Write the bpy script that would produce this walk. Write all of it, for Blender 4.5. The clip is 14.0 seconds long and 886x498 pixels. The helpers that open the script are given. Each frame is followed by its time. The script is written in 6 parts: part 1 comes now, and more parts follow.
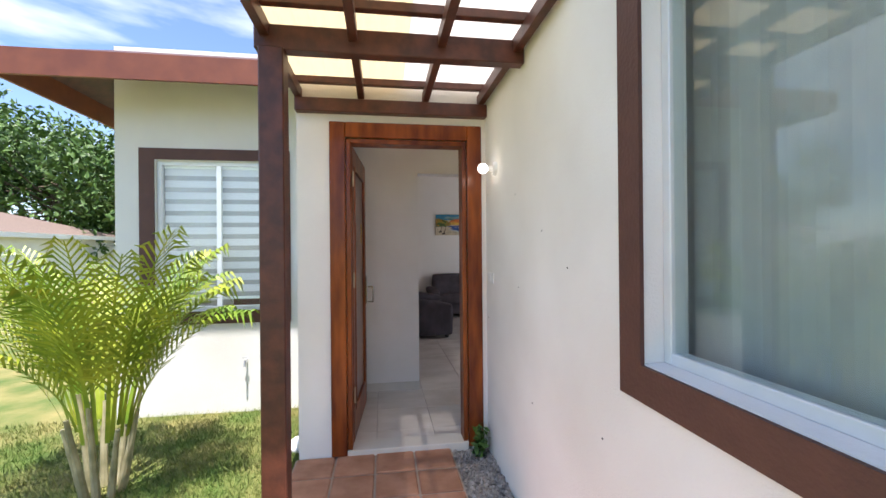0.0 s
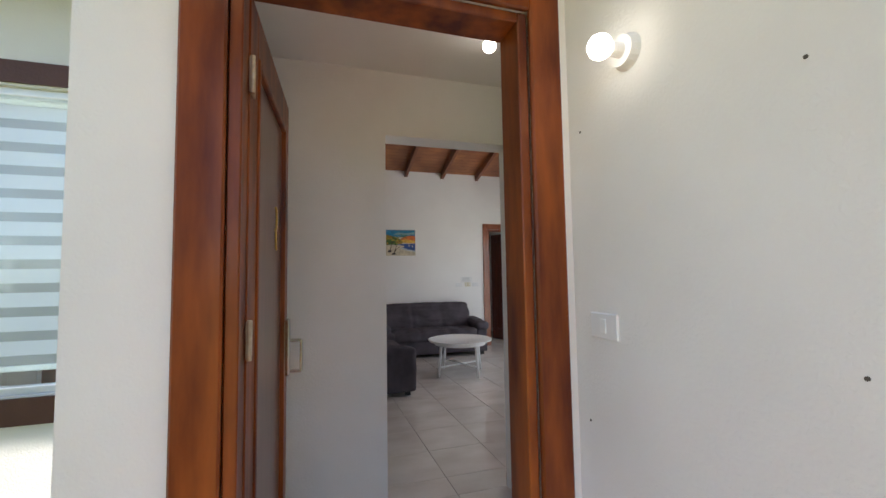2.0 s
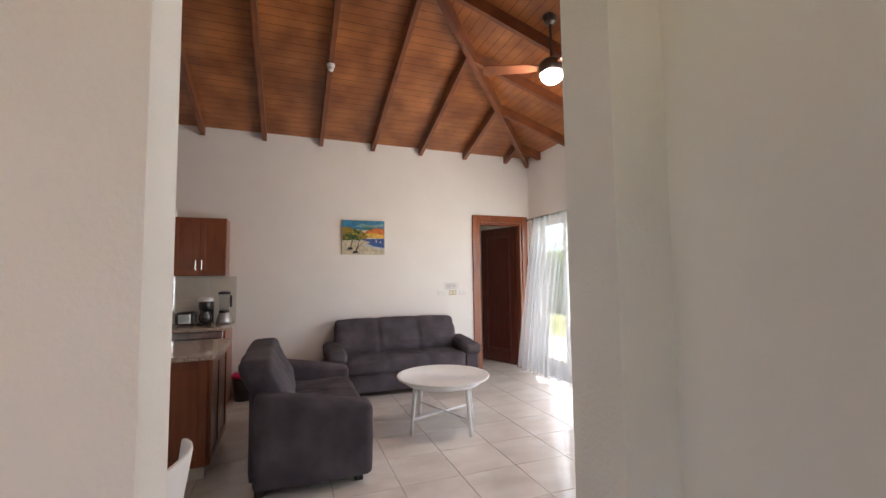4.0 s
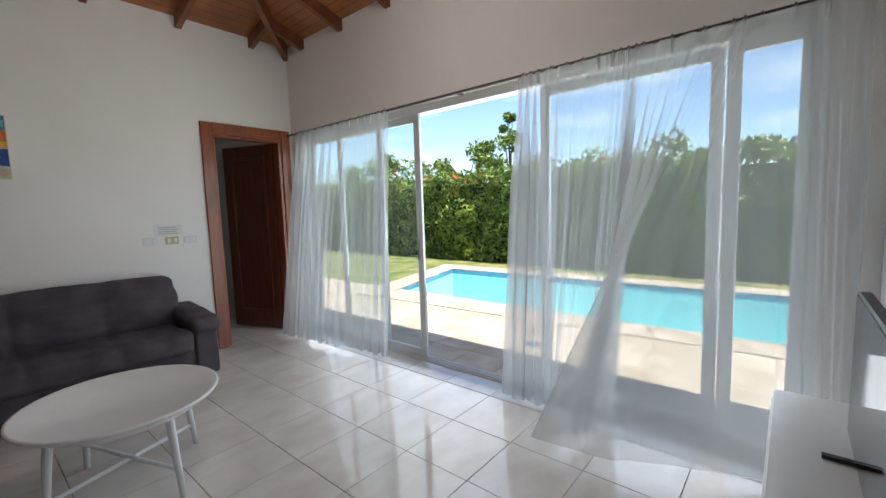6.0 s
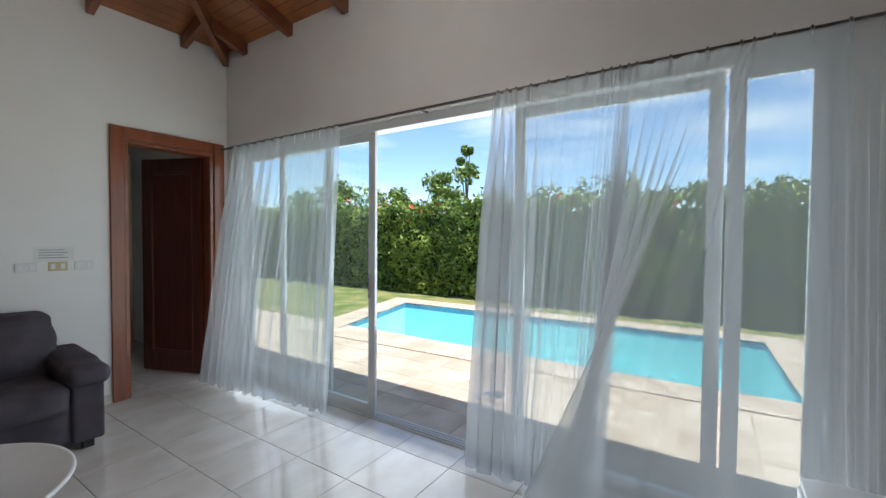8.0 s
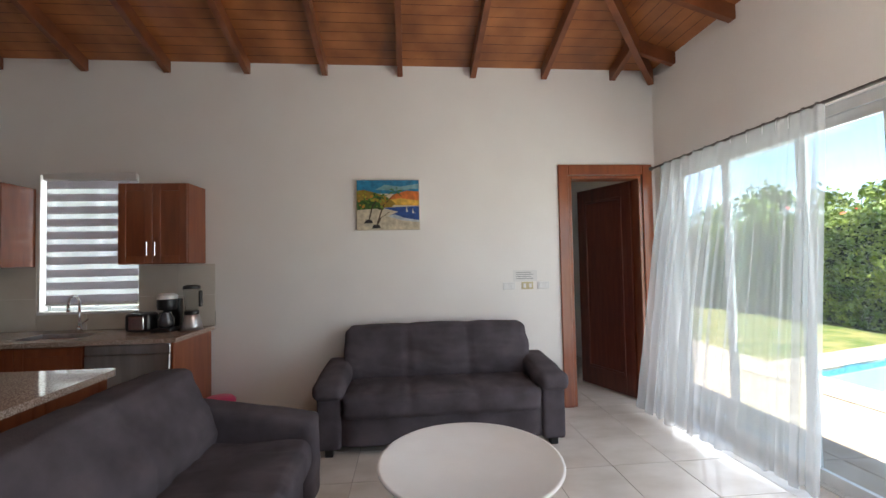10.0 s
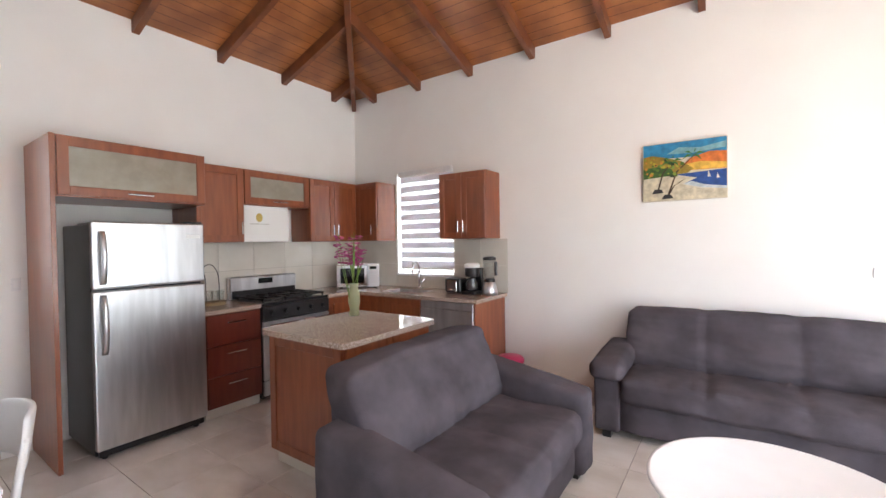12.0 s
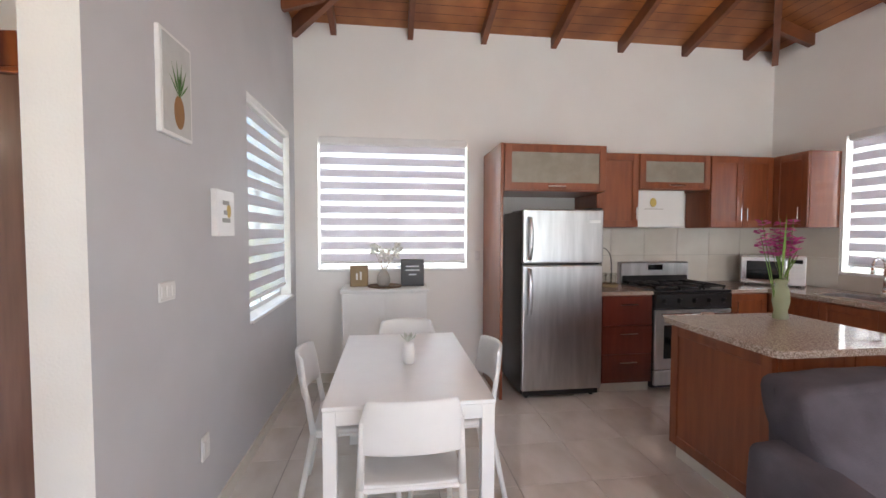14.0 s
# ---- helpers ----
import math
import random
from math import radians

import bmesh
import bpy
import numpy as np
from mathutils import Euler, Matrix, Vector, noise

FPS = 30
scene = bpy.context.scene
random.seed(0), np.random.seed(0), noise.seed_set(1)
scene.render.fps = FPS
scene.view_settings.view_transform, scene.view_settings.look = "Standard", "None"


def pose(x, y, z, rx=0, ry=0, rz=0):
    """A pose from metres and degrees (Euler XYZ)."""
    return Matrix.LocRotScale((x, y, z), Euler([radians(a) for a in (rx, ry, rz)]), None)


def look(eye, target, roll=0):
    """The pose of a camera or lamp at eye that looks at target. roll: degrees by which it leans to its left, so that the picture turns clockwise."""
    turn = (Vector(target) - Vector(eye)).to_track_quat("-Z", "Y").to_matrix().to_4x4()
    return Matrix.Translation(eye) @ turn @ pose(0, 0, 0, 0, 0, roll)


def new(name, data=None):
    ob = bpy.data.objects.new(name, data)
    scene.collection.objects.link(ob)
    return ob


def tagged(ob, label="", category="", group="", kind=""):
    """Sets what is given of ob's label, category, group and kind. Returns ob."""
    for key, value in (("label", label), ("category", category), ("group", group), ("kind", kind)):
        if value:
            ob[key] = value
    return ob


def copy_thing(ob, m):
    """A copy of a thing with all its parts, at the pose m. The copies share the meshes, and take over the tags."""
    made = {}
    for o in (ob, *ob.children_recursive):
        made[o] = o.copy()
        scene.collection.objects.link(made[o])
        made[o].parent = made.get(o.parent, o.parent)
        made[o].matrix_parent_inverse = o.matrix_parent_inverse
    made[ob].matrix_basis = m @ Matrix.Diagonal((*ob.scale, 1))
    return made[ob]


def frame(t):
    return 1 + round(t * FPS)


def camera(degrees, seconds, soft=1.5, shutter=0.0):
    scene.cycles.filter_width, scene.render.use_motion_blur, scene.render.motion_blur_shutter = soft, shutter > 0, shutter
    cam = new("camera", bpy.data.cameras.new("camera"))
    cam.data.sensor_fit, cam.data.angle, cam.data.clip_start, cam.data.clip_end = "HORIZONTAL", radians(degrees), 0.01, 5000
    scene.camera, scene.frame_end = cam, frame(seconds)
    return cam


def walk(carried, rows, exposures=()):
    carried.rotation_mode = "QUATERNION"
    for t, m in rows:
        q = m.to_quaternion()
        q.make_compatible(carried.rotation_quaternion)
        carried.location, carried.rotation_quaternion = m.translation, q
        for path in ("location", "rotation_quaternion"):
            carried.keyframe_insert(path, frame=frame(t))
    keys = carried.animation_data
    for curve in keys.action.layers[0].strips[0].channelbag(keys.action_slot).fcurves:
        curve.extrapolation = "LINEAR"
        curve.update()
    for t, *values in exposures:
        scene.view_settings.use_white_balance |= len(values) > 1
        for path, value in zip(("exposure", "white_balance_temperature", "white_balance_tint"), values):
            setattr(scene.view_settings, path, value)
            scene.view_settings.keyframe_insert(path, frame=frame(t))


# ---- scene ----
# seconds, eye x y z, yaw, pitch, roll
cam = camera(94.02, 14.0)
ROWS = [
    (0, -0.133, -1.030, 1.433, -8.427, 0.039, 0.509),
    (0.5, -0.145, -0.744, 1.421, -10.483, 1.183, 0.605),
    (1, -0.139, -0.322, 1.377, -11.527, 2.164, 0.939),
    (1.5, -0.197, 0.213, 1.381, -15.027, 4.774, 0.485),
    (2, -0.177, 0.830, 1.380, -17.684, 3.643, 0.907),
    (2.5, -0.160, 1.354, 1.382, -18.550, 4.876, 0.840),
    (2.7, -0.097, 1.567, 1.415, -21.703, 5.423, 1.015),
    (4.8, 0.708, 3.123, 1.430, -19.715, 2.307, 0.405),
    (5, 0.779, 3.289, 1.415, -25.525, 1.673, -0.855),
    (5.5, 1.063, 3.498, 1.440, -45.422, -3.254, 0.518),
    (6, 1.331, 3.706, 1.435, -50.036, -5.789, 1.797),
    (6.5, 1.519, 3.875, 1.453, -53.425, -4.836, 0.711),
    (7, 1.671, 3.933, 1.470, -58.359, -4.221, 0.224),
    (7.2, 1.686, 3.968, 1.449, -59.774, -2.339, -0.325),
    (9.5, 1.607, 4.170, 1.445, -25.340, -0.370, 0.500),
    (10, 1.548, 4.373, 1.441, -4.928, 1.798, 1.201),
    (10.5, 1.563, 4.430, 1.465, 10.489, 1.993, -0.305),
    (11, 1.684, 4.439, 1.455, 22.530, 0.283, -1.990),
    (11.5, 1.682, 4.426, 1.450, 29.626, -0.913, -0.668),
    (12, 1.678, 4.430, 1.441, 34.680, -0.940, 0.858),
    (12.5, 1.672, 4.414, 1.458, 43.825, -0.891, 1.490),
    (13, 1.633, 4.365, 1.455, 57.568, -0.862, 1.567),
    (13.5, 1.581, 4.309, 1.430, 71.959, -0.968, 1.139),
    (14, 1.556, 4.241, 1.421, 82.591, -2.312, -0.078),
]
# seconds, stops, kelvin, tint
EXPOSURE = [(0.0, 2.1, 6400, 15), (1.0, 2.1, 6400, 14), (1.6, 2.1, 6400, 12), (2.7, 2.45, 6500, 13), (4.8, 3.1, 7400, 21), (5.2, 2.75, 7200, 19), (5.8, 2.2, 6600, 12),
            (6.5, 1.75, 6100, 7), (9.6, 2.05, 6200, 8), (10.1, 2.85, 6800, 14), (10.6, 3.5, 7100, 19), (12.0, 3.95, 6600, 16), (14.0, 3.6, 6700, 17)]
walk(cam, [(t, pose(x, y, z, 90 + pitch, roll, yaw)) for t, x, y, z, yaw, pitch, roll in ROWS], EXPOSURE)

# ---- daylight ----
SUN_EL, SUN_AZ = 75.0, 178.5  # degrees; azimuth clockwise from +y
world = bpy.data.worlds.new("world")
scene.world = world
world.use_nodes = True
wn = world.node_tree.nodes
sky = wn.new("ShaderNodeTexSky")
sky.sky_type, sky.sun_disc = "NISHITA", False
sky.air_density, sky.dust_density, sky.ozone_density = 0.9, 0.15, 3.0
sky.sun_elevation, sky.sun_rotation = radians(SUN_EL), radians(SUN_AZ)
# thin high cloud streaks mixed into the sky
wco = wn.new("ShaderNodeTexCoord")
wmap = wn.new("ShaderNodeMapping")
wmap.inputs["Scale"].default_value = (1.6, 1.6, 7.0)
wnoise = wn.new("ShaderNodeTexNoise")
wnoise.inputs["Scale"].default_value, wnoise.inputs["Detail"].default_value = 1.8, 6.0
wramp = wn.new("ShaderNodeValToRGB")
wramp.color_ramp.elements[0].position, wramp.color_ramp.elements[1].position = 0.47, 0.78
wmix = wn.new("ShaderNodeMixRGB")
wmix.inputs[2].default_value = (5.6, 5.9, 6.3, 1)
wl = world.node_tree.links
wl.new(wco.outputs["Generated"], wmap.inputs["Vector"])
wl.new(wmap.outputs["Vector"], wnoise.inputs["Vector"])
wl.new(wnoise.outputs["Fac"], wramp.inputs["Fac"])
wl.new(wramp.outputs["Color"], wmix.inputs[0])
wl.new(sky.outputs["Color"], wmix.inputs[1])
wl.new(wmix.outputs["Color"], wn["Background"].inputs["Color"])
wn["Background"].inputs["Strength"].default_value = 0.07
sun = new("sun", bpy.data.lights.new("sun", "SUN"))
sun.data.energy, sun.data.angle, sun.data.color = 2.6, radians(0.6), (1.0, 0.95, 0.88)
sd = Vector((math.sin(radians(SUN_AZ)) * math.cos(radians(SUN_EL)), math.cos(radians(SUN_AZ)) * math.cos(radians(SUN_EL)), math.sin(radians(SUN_EL))))
sun.matrix_world = look(sd * 50, (0, 0, 0))


def opening_light(name, at, target, wide, high, watts):
    """An area lamp added in an opening of that size, standing in for sky light."""
    lamp = new(name, bpy.data.lights.new(name, "AREA"))
    lamp.data.shape, lamp.data.size, lamp.data.size_y = "RECTANGLE", wide, high
    lamp.data.energy, lamp.data.color = watts, (0.93, 0.97, 1.0)
    lamp.matrix_world = look(at, target)


opening_light("sky_light_sliding_doors", (4.20, 5.87, 1.18), (0, 5.87, 2.0), 4.5, 2.2, 14)
opening_light("sky_light_dining_window", (-2.56, 4.29, 1.68), (0, 4.29, 1.68), 1.35, 1.15, 4.5)
opening_light("sky_light_grey_wall_window", (-1.69, 3.235, 1.58), (-1.69, 6, 1.58), 1.0, 1.36, 0.7)
opening_light("sky_light_kitchen_window", (-1.285, 8.46, 1.68), (-1.285, 5, 1.68), 0.76, 1.15, 2.5)


# ---- materials ----
def material(name, a, b=None, rough=0.6, metal=0.0, scale=8.0, stretch=(1, 1, 1), bump=0.0, bump_scale=60.0, vary=0.0, coat=0.0, detail=5.0, lo=0.35, hi=0.7, spec=0.5, blotch=0.0):
    """Two tones mixed by noise, fine relief, and a second, larger scale of stain."""
    m = bpy.data.materials.new(name)
    m.use_nodes = True
    n, l = m.node_tree.nodes, m.node_tree.links
    p = n["Principled BSDF"]
    p.inputs["Roughness"].default_value, p.inputs["Metallic"].default_value = rough, metal
    p.inputs["Coat Weight"].default_value, p.inputs["Specular IOR Level"].default_value = coat, spec
    p.inputs["Coat Roughness"].default_value = 0.15
    co = n.new("ShaderNodeTexCoord")
    mp = n.new("ShaderNodeMapping")
    mp.inputs["Scale"].default_value = stretch
    l.new(co.outputs["Object"], mp.inputs["Vector"])
    src = mp.outputs["Vector"]
    if vary:
        info = n.new("ShaderNodeObjectInfo")
        add = n.new("ShaderNodeVectorMath")
        add.operation = "MULTIPLY_ADD"
        add.inputs[1].default_value = (37.0, 17.0, 29.0)
        l.new(info.outputs["Random"], add.inputs[0])
        l.new(src, add.inputs[2])
        src = add.outputs[0]
    no = n.new("ShaderNodeTexNoise")
    no.inputs["Scale"].default_value, no.inputs["Detail"].default_value = scale, detail
    l.new(src, no.inputs["Vector"])
    ra = n.new("ShaderNodeValToRGB")
    ra.color_ramp.elements[0].position, ra.color_ramp.elements[1].position = lo, hi
    ra.color_ramp.elements[0].color, ra.color_ramp.elements[1].color = (*a, 1), (*(b or a), 1)
    l.new(no.outputs["Fac"], ra.inputs["Fac"])
    col = ra.outputs["Color"]
    if blotch:
        n2 = n.new("ShaderNodeTexNoise")
        n2.inputs["Scale"].default_value = 1.3
        l.new(src, n2.inputs["Vector"])
        mr = n.new("ShaderNodeMapRange")
        mr.inputs[3].default_value, mr.inputs[4].default_value = 1 - blotch, 1 + blotch
        l.new(n2.outputs["Fac"], mr.inputs[0])
        mx = n.new("ShaderNodeVectorMath")
        mx.operation = "SCALE"
        l.new(col, mx.inputs[0])
        l.new(mr.outputs[0], mx.inputs["Scale"])
        col = mx.outputs[0]
    if vary:
        hs = n.new("ShaderNodeHueSaturation")
        mr = n.new("ShaderNodeMapRange")
        mr.inputs[3].default_value, mr.inputs[4].default_value = 1 - vary, 1 + vary
        l.new(info.outputs["Random"], mr.inputs[0])
        l.new(mr.outputs[0], hs.inputs["Value"])
        l.new(col, hs.inputs["Color"])
        col = hs.outputs["Color"]
    l.new(col, p.inputs["Base Color"])
    if bump:
        nb = n.new("ShaderNodeTexNoise")
        nb.inputs["Scale"].default_value, nb.inputs["Detail"].default_value = bump_scale, 4.0
        l.new(src, nb.inputs["Vector"])
        bu = n.new("ShaderNodeBump")
        bu.inputs["Strength"].default_value, bu.inputs["Distance"].default_value = bump, 0.01
        l.new(nb.outputs["Fac"], bu.inputs["Height"])
        l.new(bu.outputs["Normal"], p.inputs["Normal"])
    return m


def see_through(name, colour, clear, rough=0.5, translucent=0.5):
    """Cloth or sheet that lets part of the light straight through."""
    m = bpy.data.materials.new(name)
    m.use_nodes = True
    n, l = m.node_tree.nodes, m.node_tree.links
    n.remove(n["Principled BSDF"])
    tr, di, tl = n.new("ShaderNodeBsdfTransparent"), n.new("ShaderNodeBsdfDiffuse"), n.new("ShaderNodeBsdfTranslucent")
    no = n.new("ShaderNodeTexNoise")
    no.inputs["Scale"].default_value = 3.0
    ra = n.new("ShaderNodeValToRGB")
    ra.color_ramp.elements[0].color = (*[c * 0.9 for c in colour], 1)
    ra.color_ramp.elements[1].color = (*colour, 1)
    co = n.new("ShaderNodeTexCoord")
    l.new(co.outputs["Object"], no.inputs["Vector"])
    l.new(no.outputs["Fac"], ra.inputs["Fac"])
    l.new(ra.outputs["Color"], di.inputs["Color"])
    l.new(ra.outputs["Color"], tl.inputs["Color"])
    a, b = n.new("ShaderNodeMixShader"), n.new("ShaderNodeMixShader")
    a.inputs[0].default_value, b.inputs[0].default_value = translucent, clear
    l.new(di.outputs[0], a.inputs[1])
    l.new(tl.outputs[0], a.inputs[2])
    l.new(a.outputs[0], b.inputs[1])
    l.new(tr.outputs[0], b.inputs[2])
    l.new(b.outputs[0], n["Material Output"].inputs["Surface"])
    return m


def glass(name, tint=(0.93, 0.97, 0.96), gloss=0.5):
    m = bpy.data.materials.new(name)
    m.use_nodes = True
    n, l = m.node_tree.nodes, m.node_tree.links
    n.remove(n["Principled BSDF"])
    tr, gl, mx, lw = n.new("ShaderNodeBsdfTransparent"), n.new("ShaderNodeBsdfGlossy"), n.new("ShaderNodeMixShader"), n.new("ShaderNodeLayerWeight")
    tr.inputs["Color"].default_value = (*tint, 1)
    gl.inputs["Roughness"].default_value = 0.01
    pw, ma = n.new("ShaderNodeMath"), n.new("ShaderNodeMath")
    pw.operation, ma.operation = "POWER", "MULTIPLY_ADD"
    pw.inputs[1].default_value = 4.0
    ma.inputs[1].default_value, ma.inputs[2].default_value = gloss, 0.04
    l.new(lw.outputs["Facing"], pw.inputs[0])
    l.new(pw.outputs[0], ma.inputs[0])
    l.new(ma.outputs[0], mx.inputs[0])
    l.new(tr.outputs[0], mx.inputs[1])
    l.new(gl.outputs[0], mx.inputs[2])
    l.new(mx.outputs[0], n["Material Output"].inputs["Surface"])
    return m


def emitter(name, colour, power):
    m = bpy.data.materials.new(name)
    m.use_nodes = True
    p = m.node_tree.nodes["Principled BSDF"]
    p.inputs["Base Color"].default_value = (*colour, 1)
    p.inputs["Emission Color"].default_value = (*colour, 1)
    p.inputs["Emission Strength"].default_value = power
    return m


M_WALL = material("interior_wall_paint", (0.84, 0.82, 0.79), (0.87, 0.86, 0.83), 0.65, bump=0.06, bump_scale=45, scale=2.0)
M_GREY = material("grey_wall_paint", (0.56, 0.56, 0.58), (0.61, 0.61, 0.63), 0.6, bump=0.06, bump_scale=45, scale=2.0)
M_STUCCO = material("exterior_stucco", (0.76, 0.74, 0.70), (0.84, 0.83, 0.80), 0.85, bump=0.22, bump_scale=110, scale=1.4, blotch=0.05)
M_TRIM = material("brown_painted_band", (0.085, 0.035, 0.026), (0.11, 0.045, 0.032), 0.6, bump=0.3, bump_scale=70)
M_WOOD = material("varnished_mahogany", (0.075, 0.011, 0.003), (0.30, 0.075, 0.011), 0.45, scale=3.0, stretch=(4, 4, 0.7), coat=0.3, bump=0.04, bump_scale=25, spec=0.2, lo=0.3, hi=0.72, blotch=0.3)
M_WOODX = material("dark_stained_beam", (0.05, 0.015, 0.010), (0.11, 0.032, 0.018), 0.45, scale=6, stretch=(2, 2, 2), bump=0.15, bump_scale=30)
M_DOOR = material("door_panel_wood", (0.085, 0.016, 0.008), (0.14, 0.03, 0.014), 0.3, scale=5, stretch=(6, 6, 0.5), coat=0.3)
M_CAB = material("cabinet_cherry", (0.21, 0.055, 0.020), (0.30, 0.085, 0.030), 0.3, scale=4, stretch=(5, 5, 0.6), coat=0.25, vary=0.08)
M_CABD = material("drawer_cherry_dark", (0.11, 0.018, 0.010), (0.15, 0.028, 0.014), 0.3, scale=4, stretch=(5, 5, 0.6), coat=0.25)
M_PLANK = material("ceiling_planks", (0.24, 0.075, 0.022), (0.42, 0.15, 0.045), 0.35, scale=2.6, stretch=(1.2, 1.2, 1.2), coat=0.2, bump=0.05, blotch=0.35, detail=8)
M_RAFTER = material("rafter_wood", (0.15, 0.045, 0.018), (0.24, 0.08, 0.03), 0.4, scale=5, coat=0.2)
M_TILE = material("glazed_floor_tile", (0.60, 0.55, 0.49), (0.73, 0.69, 0.64), 0.05, scale=3.0, spec=0.75, stretch=(1, 1.7, 1), vary=0.04, detail=8, lo=0.3, hi=0.65)
M_GROUT = material("grout", (0.32, 0.29, 0.26), (0.40, 0.37, 0.34), 0.9)
M_SPLASH = material("backsplash_tile", (0.62, 0.58, 0.51), (0.68, 0.65, 0.58), 0.15, scale=4, vary=0.03)
M_GRANITE = material("granite", (0.26, 0.18, 0.14), (0.62, 0.51, 0.43), 0.08, scale=150, detail=6, lo=0.38, hi=0.62, blotch=0.15)
M_STEEL = material("brushed_steel", (0.52, 0.52, 0.53), (0.68, 0.68, 0.69), 0.30, 1.0, scale=3, stretch=(6, 6, 0.7), bump=0.02, bump_scale=5)
M_CHROME = material("chrome", (0.75, 0.75, 0.76), None, 0.12, 1.0)
M_BLACK = material("black_plastic", (0.012, 0.012, 0.013), (0.02, 0.02, 0.022), 0.3)
M_IRON = material("cast_iron", (0.010, 0.010, 0.010), (0.022, 0.022, 0.022), 0.55, bump=0.2)
M_WHITE = material("white_lacquer", (0.80, 0.80, 0.79), (0.83, 0.83, 0.82), 0.28)
M_PLASTIC = material("white_plastic", (0.76, 0.76, 0.75), (0.80, 0.80, 0.79), 0.4)
M_SOFA = material("grey_velour", (0.066, 0.058, 0.068), (0.108, 0.096, 0.110), 0.95, scale=5, bump=0.25, bump_scale=160, blotch=0.12, spec=0.2)
M_ALU = material("aluminium_frame", (0.66, 0.68, 0.68), (0.72, 0.73, 0.73), 0.35, 0.15)
M_GLASS = glass("window_glass")
M_FROST = material("frosted_glass", (0.27, 0.24, 0.19), (0.34, 0.31, 0.25), 0.25, coat=0.4)
M_SHEER = see_through("sheer_curtain", (0.68, 0.70, 0.72), 0.60, translucent=0.28)
M_BAND = see_through("blind_band", (0.72, 0.70, 0.74), 0.0, translucent=0.2)
M_MESH = see_through("blind_mesh", (0.58, 0.58, 0.59), 0.42, translucent=0.4)
M_ROOFSHEET = see_through("fibreglass_sheet", (0.60, 0.47, 0.27), 0.0, translucent=0.7)
M_ROOFCLEAR = see_through("clear_sheet", (0.62, 0.58, 0.52), 0.05, translucent=0.7)
M_TERRA = material("terracotta_tile", (0.34, 0.155, 0.085), (0.50, 0.26, 0.16), 0.75, scale=6, vary=0.16, bump=0.2, bump_scale=40)
M_MORTAR = material("mortar", (0.34, 0.27, 0.21), (0.42, 0.34, 0.27), 0.95, bump=0.4)
M_GRAVEL = material("gravel", (0.16, 0.145, 0.13), (0.42, 0.39, 0.35), 0.9, scale=30)
M_GRASS = material("lawn", (0.07, 0.115, 0.018), (0.26, 0.22, 0.08), 0.95, scale=2.2, bump=0.8, bump_scale=60, detail=9)
M_BLADE = material("grass_blade", (0.08, 0.15, 0.02), (0.27, 0.25, 0.08), 0.7, scale=2.2, detail=8)
M_LEAF = material("leaf_green", (0.030, 0.075, 0.010), (0.10, 0.19, 0.028), 0.55, scale=3.0, detail=6)
M_HEDGE = material("hedge_leaf", (0.06, 0.12, 0.012), (0.28, 0.35, 0.05), 0.5, scale=2.2, detail=9)
# very dark green: the shade between the hedge leaves, put into the colour
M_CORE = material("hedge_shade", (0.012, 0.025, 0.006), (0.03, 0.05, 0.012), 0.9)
M_PALM = material("palm_frond", (0.11, 0.21, 0.015), (0.40, 0.44, 0.04), 0.45, scale=4)
M_PALMDRY = material("palm_stem", (0.20, 0.19, 0.10), (0.42, 0.38, 0.24), 0.6, scale=8)
M_BARK = material("bark", (0.09, 0.065, 0.045), (0.16, 0.12, 0.085), 0.9, scale=12, bump=0.5)
M_STONE = material("travertine", (0.36, 0.28, 0.21), (0.52, 0.43, 0.35), 0.7, scale=2.4, vary=0.03, detail=8, bump=0.1)
M_POOL = material("pool_plaster", (0.46, 0.82, 0.85), (0.56, 0.88, 0.90), 0.6, scale=2)
M_POOLTILE = material("pool_waterline_tile", (0.06, 0.20, 0.32), (0.20, 0.42, 0.52), 0.2, scale=30)
M_WATER = glass("pool_water", (0.90, 0.985, 0.99), 0.35)
M_BULB = emitter("lit_bulb", (1.0, 0.92, 0.80), 2.2)
M_HALLBULB = emitter("lit_hall_bulb", (1.0, 0.92, 0.80), 6.0)
M_GLOBE = emitter("fan_globe", (1.0, 0.93, 0.84), 24.0)
M_BRASS = material("brass", (0.62, 0.42, 0.13), (0.70, 0.50, 0.18), 0.3, 1.0)
M_HINGE = material("brushed_brass_steel", (0.42, 0.34, 0.24), (0.58, 0.50, 0.38), 0.4, 0.9, scale=40)
M_PAPER = material("paper", (0.78, 0.78, 0.76), None, 0.8)
M_PINK = material("pink_plastic", (0.62, 0.03, 0.14), (0.70, 0.05, 0.18), 0.35)
M_ORCHID = material("orchid_petal", (0.50, 0.035, 0.22), (0.70, 0.14, 0.42), 0.6, scale=30)
M_STEM = material("flower_stem", (0.10, 0.20, 0.03), (0.20, 0.30, 0.06), 0.6)
M_VASE = see_through("vase_glass", (0.62, 0.66, 0.46), 0.35, translucent=0.5)
M_CLEAR = glass("clear_glass", (0.86, 0.88, 0.87), 0.8)
M_BEIGE = material("beige_curtain", (0.48, 0.36, 0.20), (0.58, 0.46, 0.28), 0.9, stretch=(8, 8, 1))
M_KRAFT = material("tan_card", (0.28, 0.20, 0.11), (0.34, 0.25, 0.14), 0.8)
M_CERAMIC = material("grey_ceramic", (0.30, 0.28, 0.25), (0.40, 0.38, 0.34), 0.4)
M_WICKER = material("woven_tray", (0.12, 0.07, 0.04), (0.24, 0.15, 0.09), 0.8, scale=60)
